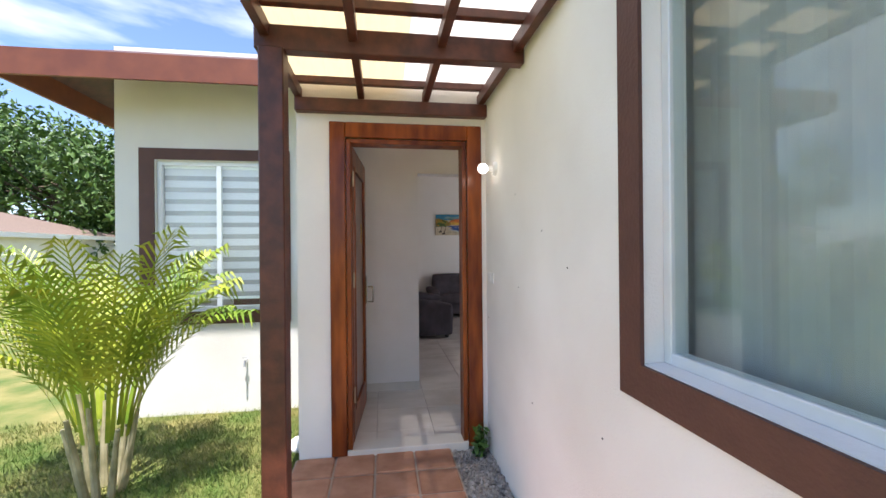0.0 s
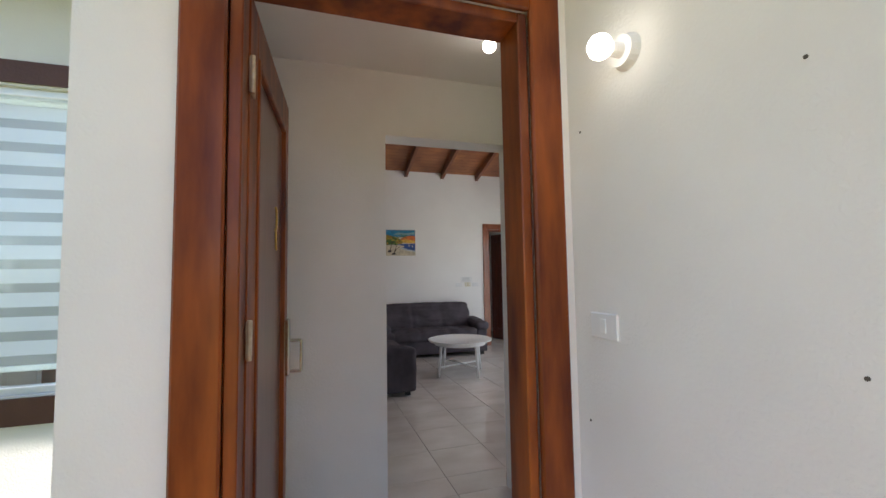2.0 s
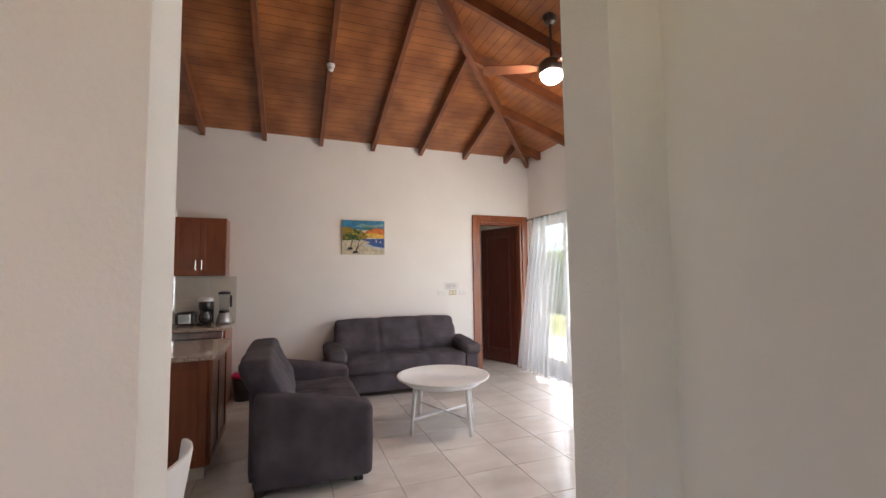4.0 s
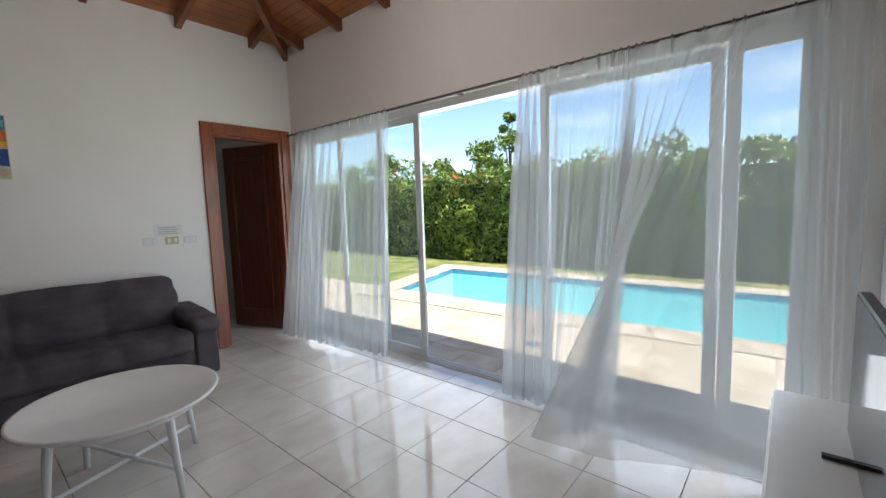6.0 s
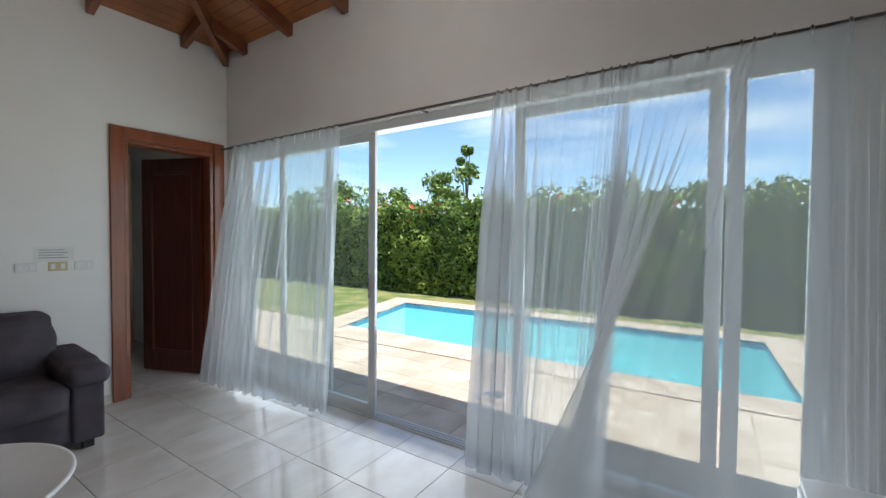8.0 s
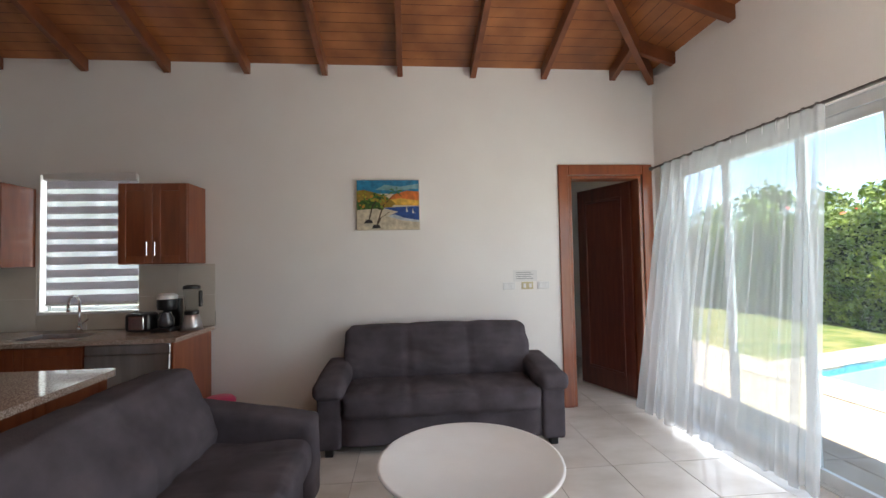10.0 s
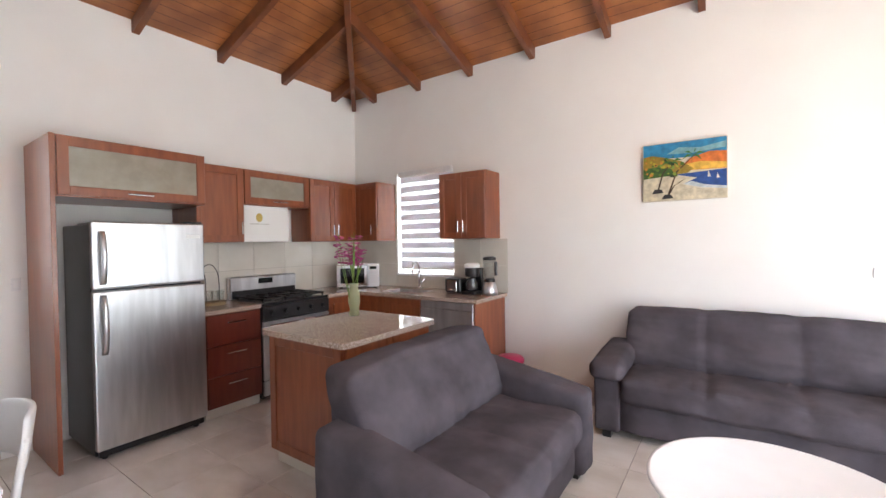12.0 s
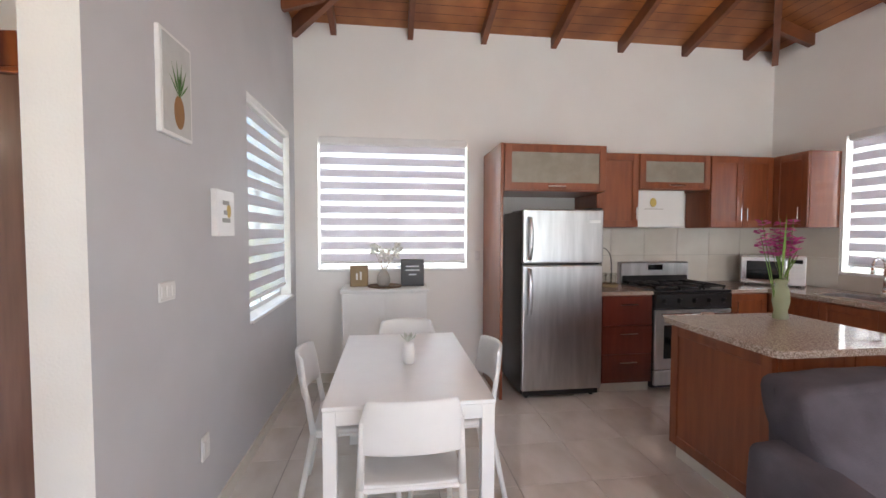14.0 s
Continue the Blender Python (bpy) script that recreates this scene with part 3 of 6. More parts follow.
window("window_1", "y", YO + 0.05, -1, -2.234, -1.148, 0.869, 2.294, "white aluminium sliding window beside the dining table")
blind("y", YS - 0.045, 1, -2.21, -1.17, 0.93, 2.27, "white banded roller blind in the grey wall")
window("window_2", "x", XW - 0.10, -1, 3.583, 4.995, 1.074, 2.285, "white aluminium sliding window over the sideboard")
blind("x", XW - 0.03, 1, 3.60, 4.98, 1.10, 2.27, "white banded roller blind behind the sideboard")
window("window_3", "y", YN + 0.11, 1, -1.70, -0.87, 1.07, 2.29, "white aluminium kitchen window over the sink")
blind("y", YN + 0.03, -1, -1.67, -0.89, 1.10, 2.27, "white banded roller blind over the sink")
window("window_4", "x", XR + 0.09, -1, -1.55, 0.11, 1.085, 2.62, "large white aluminium window of the bedroom wing")
for nm, a in (("window_sill_1", (-2.24, -1.14, YS - 0.1, YS + 0.025, 0.845, 0.868)), ("window_sill_3", (-1.71, -0.86, YN - 0.02, YN + 0.1, 1.045, 1.068))):
    structure(nm, B(*a, bevel=0.004), M_WHITE, "white painted window sill", "sill")
structure("window_sill_2", B(XW - 0.1, XW + 0.02, 3.575, 5.0, 1.05, 1.072, bevel=0.004), M_WHITE, "white painted window sill", "sill")
# painted bands round the outside of the windows
bm = bmesh.new()
for a in ((-2.375, -2.245, YO - 0.014, YO - 0.001, 0.74, 2.41), (-1.137, -1.02, YO - 0.014, YO - 0.001, 0.74, 2.41), (-2.245, -1.137, YO - 0.014, YO - 0.001, 0.74, 0.86), (-2.245, -1.137, YO - 0.014, YO - 0.001, 2.305, 2.41)):
    box(bm, *a)
structure("trim_1", bm, M_TRIM, "dark brown painted band round the window", "trim")
bm = bmesh.new()
for a in ((XR - 0.014, XR - 0.001, 0.105, 0.215, 0.97, 2.74), (XR - 0.014, XR - 0.001, -1.66, -1.545, 0.97, 2.74), (XR - 0.014, XR - 0.001, -1.545, 0.105, 0.97, 1.08), (XR - 0.014, XR - 0.001, -1.545, 0.105, 2.63, 2.74)):
    box(bm, *a)
structure("trim_2", bm, M_TRIM, "dark brown painted band round the large window", "trim")
bm = bmesh.new()
for i in range(68):
    y0, y1 = -1.55 + i * 0.028, -1.55 + (i + 1) * 0.028
    poly(bm, [(XR + 0.22 + 0.007 * math.sin(i * 1.1), y0, -0.01), (XR + 0.22 + 0.007 * math.sin((i + 1) * 1.1), y1, -0.01), (XR + 0.22 + 0.007 * math.sin((i + 1) * 1.1), y1, 2.7), (XR + 0.22 + 0.007 * math.sin(i * 1.1), y0, 2.7)])
tagged(part("window_curtain", bm, plain("grey_drape", (0.42, 0.42, 0.40))), "plain grey drape hanging behind the bedroom window", "curtain")

# ---- sliding doors ----
slider = thing("sliding_door", "wide aluminium sliding glass doors, one leaf open to the terrace", "sliding door", (XE + 0.1, 5.9, 0), "", "structure")
part("head_track", B(XE + 0.02, XE + 0.13, 3.58, 8.16, 2.265, 2.33, bevel=0.003), M_ALU, slider)
tr = bmesh.new()
box(tr, XE + 0.02, XE + 0.13, 3.58, 8.16, -0.15, 0.008)
for dx in (0.035, 0.065, 0.095):
    box(tr, XE + dx, XE + dx + 0.008, 3.60, 8.14, 0.008, 0.022)
part("floor_track", tr, M_ALU, slider)
for y0, y1 in ((3.58, 3.625), (8.115, 8.16)):
    part("jamb", B(XE + 0.02, XE + 0.13, y0, y1, 0.0, 2.265, bevel=0.003), M_ALU, slider)
for y0, y1, x in ((6.85, 8.115, XE + 0.10), (6.28, 7.50, XE + 0.04), (4.012, 5.13, XE + 0.10), (3.625, 4.0, XE + 0.04)):
    leaf = bmesh.new()
    s = 0.07
    for a in ((y0, y0 + s, 0.022, 2.265), (y1 - s, y1, 0.022, 2.265), (y0 + s, y1 - s, 0.022, 0.10), (y0 + s, y1 - s, 2.20, 2.265)):
        box(leaf, x, x + 0.03, a[0], a[1], a[2], a[3], 0.003)
    lf = part("leaf_frame", leaf, M_ALU, slider)
    g = part("pane", B(x + 0.012, x + 0.017, y0 + s, y1 - s, 0.10, 2.20), M_GLASS, lf)
    g.visible_shadow = False
part("pull_handle", B(XE + 0.015, XE + 0.04, 6.315, 6.335, 0.95, 1.15, bevel=0.006), M_CHROME, slider, "slim metal pull handle")

# ---- ground and terrace ----
PC = [(6.45, 9.30), (9.20, 10.05), (9.45, 3.40), (6.75, 3.30)]  # pool corners


def ring(bm, outer, inner, z):
    for i in range(4):
        j = (i + 1) % 4
        poly(bm, [(*outer[i], z), (*inner[i], z), (*inner[j], z), (*outer[j], z)])


bm = bmesh.new()
ring(bm, [(-400, 400), (400, 400), (400, -400), (-400, -400)], PC, -0.12)
bmesh.ops.recalc_face_normals(bm, faces=bm.faces)
structure("ground", bm, M_GRASS, "patchy green and straw-coloured lawn", "lawn")
bm = bmesh.new()
for i in range(4):
    j = (i + 1) % 4
    poly(bm, [(*PC[i], -0.20), (*PC[j], -0.20), (*PC[j], -1.35), (*PC[i], -1.35)])
poly(bm, [(*p, -1.35) for p in PC])
bmesh.ops.recalc_face_normals(bm, faces=bm.faces)
structure("pool_basin", bm, M_POOL, "turquoise plastered swimming pool basin", "pool")
bm = bmesh.new()
for i in range(4):
    j = (i + 1) % 4
    poly(bm, [(*PC[i], -0.085), (*PC[j], -0.085), (*PC[j], -0.20), (*PC[i], -0.20)])
structure("pool_waterline", bm, M_POOLTILE, "dark blue mosaic band at the waterline", "pool edge")
bm = bmesh.new()
poly(bm, [(*p, -0.155) for p in PC])
water = structure("water", bm, M_WATER, "clear turquoise pool water", "water")
water.visible_shadow = False


# ---- terrace, path, planting ----
def inside(x, y):
    """Whether a place lies in the pool, with its rim."""
    return 6.2 < x < 9.5 and 3.1 < y < 9.3 + 0.27 * (x - 6.45) + 0.1 if y > 5 else 6.2 < x < 9.6 and y > 3.15


deck = structure("terrace", B(XE + 0.2, 6.35, 0.0, 13.0, -0.119, -0.104), M_STONE, "pale travertine terrace beside the pool", "terrace")
tile_me = bpy.data.meshes.new("paving_slab")
bm = B(-0.247, 0.247, -0.247, 0.247, -0.02, 0.0, bevel=0.006)
bm.to_mesh(tile_me)
bm.free()
tile_me.materials.append(M_STONE)
for i in range(5):
    for j in range(24):
        o = new("paving_slab", tile_me)
        o.location = (XE + 0.2 + 0.25 + i * 0.5, 1.0 + j * 0.5, -0.098 + random.uniform(-0.001, 0.001))
        o.parent = deck
# rim of the pool: a band of coping slabs on all four sides
rim = thing("pool_coping", "pale travertine coping round the pool", "pool edge", (0, 0, 0), "", "structure")
OUT = [(6.0, 9.75), (9.75, 10.75), (10.0, 2.9), (6.3, 2.8)]
for i in range(4):
    j = (i + 1) % 4
    n = 14 if i in (1, 3) else 7
    for k in range(n):
        a, b = (k + 0.01) / n, (k + 0.99) / n
        q = [Vector(OUT[i]).lerp(Vector(OUT[j]), a), Vector(OUT[i]).lerp(Vector(OUT[j]), b), Vector(PC[i]).lerp(Vector(PC[j]), b), Vector(PC[i]).lerp(Vector(PC[j]), a)]
        bm = bmesh.new()
        top = [bm.verts.new((p.x, p.y, -0.085)) for p in q]
        bot = [bm.verts.new((p.x, p.y, -0.12)) for p in q]
        bm.faces.new(top[::-1])
        for u in range(4):
            v = (u + 1) % 4
            bm.faces.new((top[u], top[v], bot[v], bot[u]))
        bmesh.ops.recalc_face_normals(bm, faces=bm.faces)
        part("coping_slab", bm, M_STONE, rim)
tagged(part("floor_drain", B(5.25, 5.42, 5.75, 5.92, -0.099, -0.094, bevel=0.002), M_STEEL), "small square metal drain cover in the terrace", "drain")

path = structure("path", B(-0.74, 0.36, -3.0, YD, -0.119, -0.04), M_MORTAR, "terracotta tiled path to the front door", "path")
for i in range(4):
    for j in range(17):
        x0, y1 = -0.735 + i * 0.273, YD - 0.005 - j * 0.273
        bm = B(x0 + 0.006, x0 + 0.267, y1 - 0.267, y1 - 0.006, -0.045, -0.03 + random.uniform(-0.002, 0.002), bevel=0.008)
        part("terracotta_tile", bm, M_TERRA, path)


def scatter(name, mat, pts, make, label, category):
    """Joins many small faces into one mesh of stuff."""
    v, f = [], []
    for p in pts:
        make(p, v, f)
    me = bpy.data.meshes.new(name)
    me.from_pydata(v, [], f)
    me.materials.append(mat)
    return tagged(new(name, me), label, category, "", "stuff")


rng = random.Random(4)


def pebble(p, v, f):
    s = rng.uniform(0.008, 0.022)
    a = rng.uniform(0, 6.28)
    k = len(v)
    c, d = math.cos(a), math.sin(a)
    for dx, dy, dz in ((1, 0, 0), (0, 1, 0), (-1, 0, 0), (0, -1, 0), (0, 0, 0.8)):
        v.append((p[0] + s * (dx * c - dy * d), p[1] + s * (dx * d + dy * c), p[2] + s * dz))
    f.extend([(k, k + 1, k + 4), (k + 1, k + 2, k + 4), (k + 2, k + 3, k + 4), (k + 3, k, k + 4)])


scatter("gravel", M_GRAVEL, [(rng.uniform(0.36, 0.64), rng.uniform(-2.5, 1.99), -0.06 + rng.uniform(-0.01, 0.01)) for _ in range(3800)], pebble, "grey pebbles along the foot of the wall", "gravel")
structure("gravel_bed", B(0.361, XR, -3.0, YD, -0.119, -0.065), M_GRAVEL, "bed of grey pebbles beside the path", "gravel bed")


def blade(p, v, f):
    h, a, s = rng.uniform(0.02, 0.06), rng.uniform(0, 6.28), rng.uniform(0.002, 0.005)
    k = len(v)
    lean = rng.uniform(-0.03, 0.03), rng.uniform(-0.03, 0.03)
    v.extend([(p[0] - s * math.cos(a), p[1] - s * math.sin(a), -0.12), (p[0] + s * math.cos(a), p[1] + s * math.sin(a), -0.12), (p[0] + lean[0], p[1] + lean[1], -0.12 + h)])
    f.append((k, k + 1, k + 2))


scatter("grass", M_BLADE, [(-0.75 - 4.5 * rng.random() ** 1.3, rng.uniform(0.2, 3.2), 0) for _ in range(42000)] + [(rng.uniform(-0.85, -0.73), rng.uniform(0, 1.95), 0) for _ in range(1500)], blade, "short lawn grass, green with dry straw patches", "grass")


def leaf_card(size):
    def make(p, v, f):
        s = size * rng.uniform(0.6, 1.3)
        n = Vector((rng.gauss(0, 1), rng.gauss(0, 1), rng.gauss(0.5, 1))).normalized()
        u = n.orthogonal().normalized()
        w = n.cross(u)
        a = rng.uniform(0, 6.28)
        u, w = u * math.cos(a) + w * math.sin(a), w * math.cos(a) - u * math.sin(a)
        c = Vector(p)
        k = len(v)
        for q in (c - u * s, c + w * s * 0.45 + n * s * 0.1, c + u * s, c - w * s * 0.45 + n * s * 0.1):
            v.append(tuple(q))
        f.append((k, k + 1, k + 2, k + 3))
    return make


def hedge_points(n):
    pts = []
    while len(pts) < n:
        y = rng.uniform(-4, 22)
        top = 2.25 + 0.25 * noise.noise((y * 0.8, 0, 0)) + 0.18 * noise.noise((y * 3.1, 5, 0))
        if rng.random() < 0.72:
            z = rng.uniform(-0.1, top)
            x = 10.75 + 0.22 * noise.noise((y * 1.3, z * 1.3, 3)) + 0.12 * noise.noise((y * 4, z * 4, 8)) + abs(rng.gauss(0, 0.12))
        else:
            x, z = rng.uniform(10.8, 12.0), top + rng.uniform(-0.15, 0.25) * rng.random()
        pts.append((x, y, z))
    return pts


# solid block added behind the leaf cards, coloured as the hedge's inner shade
structure("hedge_core", B(11.0, 11.9, -4, 22, -0.12, 2.05), M_CORE, "dark green block filling the clipped hedge, its shade put into the colour", "hedge")
scatter("hedge", M_HEDGE, hedge_points(64000), leaf_card(0.064), "tall clipped green hibiscus hedge behind the pool", "hedge")
M_HIB = plain("hibiscus_red", (0.75, 0.06, 0.03))
scatter("hibiscus_flowers", M_HIB, [(10.6 + 0.5 * rng.random(), rng.uniform(4, 14), rng.uniform(1.7, 2.6)) for _ in range(26)], leaf_card(0.09), "scattered red hibiscus flowers in the hedge", "flowers")


def tree(name, at, height, clumps, spread, size, count, mat, label, bare=False):
    t = thing(name, label, "tree", at)
    trunk = bmesh.new()
    x, y, z = at
    rod(trunk, (x, y, z), (x + 0.1, y, z + height * 0.6), 0.05 * height / 2.5, 0.03 * height / 2.5, 8)
    pts = []
    for i in range(clumps):
        a = rng.uniform(0, 6.28)
        r = spread * math.sqrt(rng.random())
        cz = z + height * (rng.uniform(0.25, 0.97) if not bare else rng.uniform(0.85, 1.0))
        c = Vector((x + r * math.cos(a), y + r * math.sin(a), cz - 0.25 * r))
        rod(trunk, (x + 0.05, y, z + height * rng.uniform(0.35, 0.55)), c, 0.03 * height / 4, 0.01, 5)
        cr = spread * rng.uniform(0.22, 0.42)
        for _ in range(count // clumps):
            d = Vector((rng.gauss(0, 1), rng.gauss(0, 1), rng.gauss(0, 0.8)))
            pts.append(tuple(c + d.normalized() * cr * rng.random() ** 0.4))
    part("trunk", trunk, M_BARK, t)
    v, f = [], []
    mk = leaf_card(size)
    for p in pts:
        mk(p, v, f)
    o = ORIGIN[t.name]
    me = bpy.data.meshes.new("crown")
    me.from_pydata([(a - o.x, b - o.y, c - o.z) for a, b, c in v], [], f)
    me.materials.append(mat)
    cr = new("crown", me)
    cr.parent = t
    return t


GARDEN = "leafy green garden tree rising behind the hedge"
for x, y, h, s in ((13.6, 11.0, 3.9, 1.5), (14.2, 13.3, 4.4, 1.4), (13.4, 15.5, 3.8, 1.5), (14.0, 8.6, 3.4, 1.4), (13.6, 6.0, 3.1, 1.5), (13.8, 3.4, 3.2, 1.5), (13.6, 0.8, 3.2, 1.5), (14.0, -2.0, 3.1, 1.6), (14.5, 18.5, 4.0, 1.8)):
    tree("garden_tree", (x, y, -0.12), h, 12, s, 0.10, 2600, M_HEDGE, GARDEN)
tree("tall_tree", (14.6, 11.6, -0.12), 5.0, 4, 0.42, 0.10, 620, M_HEDGE, "slim tall tree with a small round crown", True)
for x, y, h, s in ((-15.4, 29.5, 9.0, 4.2), (-22.5, 31.5, 11.5, 5.2), (-11.3, 30.4, 8.6, 3.8), (-27.4, 33.2, 13.5, 5.6), (-18.0, 37.0, 12.0, 5.3), (-35.0, 35.0, 12.0, 5.6)):
    tree("mango_tree", (x, y, -0.12), h, 34, s * 1.15, 0.24, 8000, M_LEAF, "large dense dark green tree behind the houses")


# areca palm: stems and arching fronds with leaflets
def frond(base, yaw, length, rise, droop, dry):
    bm = bmesh.new()
    n = 26
    d = Vector((math.cos(yaw), math.sin(yaw), 0))
    side = Vector((-d.y, d.x, 0))
    line = []
    for i in range(n + 1):
        s = i / n
        line.append(Vector(base) + d * (length * (0.35 * s + 0.65 * s * s)) * 0.75 + Vector((0, 0, rise * s - droop * s * s * s)))
    for i in range(n):
        w = 0.010 * (1 - i / n) + 0.003
        a, b = line[i], line[i + 1]
        poly(bm, [a - side * w, a + side * w, b + side * w, b - side * w])
        if i > 5:
            t = (b - a).normalized()
            s = i / n
            ll = 0.36 * math.sin(math.pi * min(1, 0.18 + 0.75 * s)) * rng.uniform(0.85, 1.1)
            for sg in (-1, 1):
                out = (side * sg * 0.75 + t * 0.65 + Vector((0, 0, 0.28))).normalized()
                tip = a + out * ll + Vector((0, 0, -0.05 - 0.10 * s * rng.random()))
                mid = a + out * ll * 0.5 + Vector((0, 0, 0.012))
                wv = t * 0.011
                poly(bm, [a - wv * 0.6, mid - wv, tip, mid + wv, a + wv * 0.6])
    return bm


palm = thing("areca_palm", "bushy yellow-green areca palm on the lawn", "palm", (-1.92, 1.93, -0.12))
for i in range(9):
    a = i * 0.7
    part("stem", R((-1.92 + 0.10 * math.cos(a), 1.93 + 0.10 * math.sin(a), -0.12), (-1.92 + 0.2 * math.cos(a), 1.93 + 0.2 * math.sin(a), 0.42 + 0.1 * math.sin(3 * a)), 0.026, 0.014, 8), M_PALMDRY, palm)
for i in range(36):
    a = i * 2.399 + rng.uniform(-0.2, 0.2)
    up = rng.random()
    b = (-1.92 + 0.16 * math.cos(a), 1.93 + 0.16 * math.sin(a), 0.25 + 0.1 * rng.random())
    part("frond", frond(b, a, rng.uniform(0.85, 1.15) * (1.05 - 0.4 * up), 0.95 + 0.55 * up, 0.42 - 0.2 * up, False), M_PALM, palm)
tuft = thing("fern_tuft", "small green weed at the corner of the wall", "plant", (0.56, 1.90, -0.06))
v, f = [], []
mk = leaf_card(0.035)
for _ in range(90):
    mk((rng.gauss(0, 0.025), rng.gauss(0, 0.03), rng.uniform(0.0, 0.2)), v, f)
me = bpy.data.meshes.new("leaves")
me.from_pydata(v, [], f)
me.materials.append(M_LEAF)
new("leaves", me).parent = tuft
tagged(part("garden_stone", ball(bmesh.new(), (-0.80, 2.35, -0.09), 0.07, 1, 1.6, 0.7), M_WHITE, None, "", True), "white painted stone on the grass by the porch", "stone")

# neighbour's house and far wall
house = thing("neighbour_house", "white single-storey house with a brown shingle roof", "house", (-15.0, 20.0, -0.12))
part("wall", B(-21.0, -14.6, 19.0, 27.0, -0.12, 2.3), M_STUCCO, house)
bm = bmesh.new()
q = [(-21.6, 18.4, 2.3), (-14.0, 18.4, 2.3), (-14.0, 27.6, 2.3), (-21.6, 27.6, 2.3)]
apex = (-17.8, 23.0, 3.6)
for i in range(4):
    poly(bm, [q[i], q[(i + 1) % 4], apex])
poly(bm, q[::-1])
part("roof", bm, M_ROOFTILE, house)
bm = bmesh.new()
for a in ((-21.6, -14.0, 18.37, 18.41), (-14.02, -13.97, 18.41, 27.6)):
    box(bm, *a, 2.12, 2.34)
part("fascia", bm, M_STUCCO, house)
w = part("window", B(-15.6, -15.1, 18.97, 19.02, 0.8, 1.8), M_BLACK, house)
part("window_frame", box(box(B(-15.66, -15.6, 18.96, 19.0, 0.74, 1.86), -15.1, -15.04, 18.96, 19.0, 0.74, 1.86), -15.37, -15.33, 18.95, 18.99, 0.8, 1.8), M_WHITE, w)
house.location.x -= 1.8
structure("garden_wall", B(-40, -6, 26.5, 26.7, -0.12, 1.8), M_STUCCO, "long white garden wall in the distance", "garden wall")
bld = thing("distant_building", "white multi-storey building beyond the trees", "building", (42.2, 48.2, -0.12))
part("wall", B(41, 43.5, 47, 49.5, -0.12, 7.4), M_STUCCO, bld)
for k in range(3):
    part("balcony", B(40.8, 43.2, 46.6, 47, 1.4 + 2.2 * k, 2.1 + 2.2 * k), M_ALU, bld)
    part("window", B(41.3, 43.0, 46.95, 47.02, 2.2 + 2.2 * k, 3.2 + 2.2 * k), M_BLACK, bld)

# ---- porch pergola ----
pergola = thing("pergola", "dark stained timber pergola with a fibreglass sheet roof", "pergola", (-0.665, 1.15, -0.03))
part("post", B(-0.725, -0.605, 1.09, 1.21, -0.03, 2.44, bevel=0.006), M_WOODX, pergola)
part("front_beam", B(-0.75, XR - 0.004, 1.115, 1.185, 2.435, 2.56, bevel=0.005), M_WOODX, pergola)
part("ledger", B(-0.72, XR - 0.004, YD - 0.07, YD - 0.002, 2.40, 2.495, bevel=0.005), M_WOODX, pergola)
for x in (-0.70, -0.27, 0.19, 0.60):
    part("rafter", B(x - 0.022, x + 0.022, 0.55, YD - 0.004, 2.497, 2.572, bevel=0.003), M_WOODX, pergola)
for y in (0.62, 0.95, 1.45, 1.86):
    part("purlin", B(-0.76, XR - 0.004, y, y + 0.045, 2.573, 2.618, bevel=0.003), M_WOODX, pergola)
for a0, a1, mat in ((-0.78, 0.03, M_ROOFSHEET), (0.03, 0.64, M_ROOFCLEAR)):
    bm = bmesh.new()
    k = int(54 * (a1 - a0) / 1.38)
    row = []
    for i in range(k + 1):
        x = a0 + (a1 - a0) * i / k
        dz = 0.012 * math.sin(x * 82)
        row.append((bm.verts.new((x, 0.50, 2.632 + dz)), bm.verts.new((x, YD - 0.004, 2.632 + dz))))
    for u, w in zip(row, row[1:]):
        bm.faces.new((u[0], w[0], w[1], u[1]))
    part("roof_sheet", bm, mat, pergola, "corrugated translucent roof sheet", True)


# ---- lamps and switches ----
def bulb_lamp(name, at, d, label):
    """A bare bulb on a round base; d: the way it points."""
    t = thing(name, label, "lamp", at)
    a, d = Vector(at), Vector(d)
    part("base", R(a, a + d * 0.025, 0.05, 0.042, 20), M_PLASTIC, t)
    part("socket", R(a + d * 0.025, a + d * 0.06, 0.02, 0.018, 14), M_PLASTIC, t)
    part("bulb", ball(bmesh.new(), a + d * 0.09, 0.034), M_BULB, t, "lit round bulb", True)
    return t


bulb_lamp("wall_lamp", (XR, 1.713, 1.98), (-1, 0, 0), "bare lit bulb on a round base on the outer wall")
bulb_lamp("hall_lamp", (0.66, 2.64, 2.6), (0, 0, -1), "bare lit bulb on the hall ceiling").children[2].data.materials[0] = M_HALLBULB
bulb_lamp("eave_lamp", (-2.70, 3.0, 3.182), (0, 0, -1), "round white lamp fixed under the eaves").children[2].data.materials[0] = M_PLASTIC


def plate(name, way, face, u, z, w, h, keys, label, mat=M_PLASTIC):
    c = {"x": (face, u, z), "s": (face, u, z), "n": (u, face, z), "y": (u, face, z)}[way]
    t = thing(name, label, "switch", c)
    part("plate", facing(bmesh.new(), way, face, u - w / 2, u + w / 2, z - h / 2, z + h / 2, 0, 0.009, 0.003), mat, t)
    for i in range(keys):
        k = u - w / 2 + w * (i + 0.5) / keys
        part("key", facing(bmesh.new(), way, face, k - 0.012, k + 0.012, z - h * 0.28, z + h * 0.28, 0.009, 0.013, 0.001), M_WHITE, t)
    return t


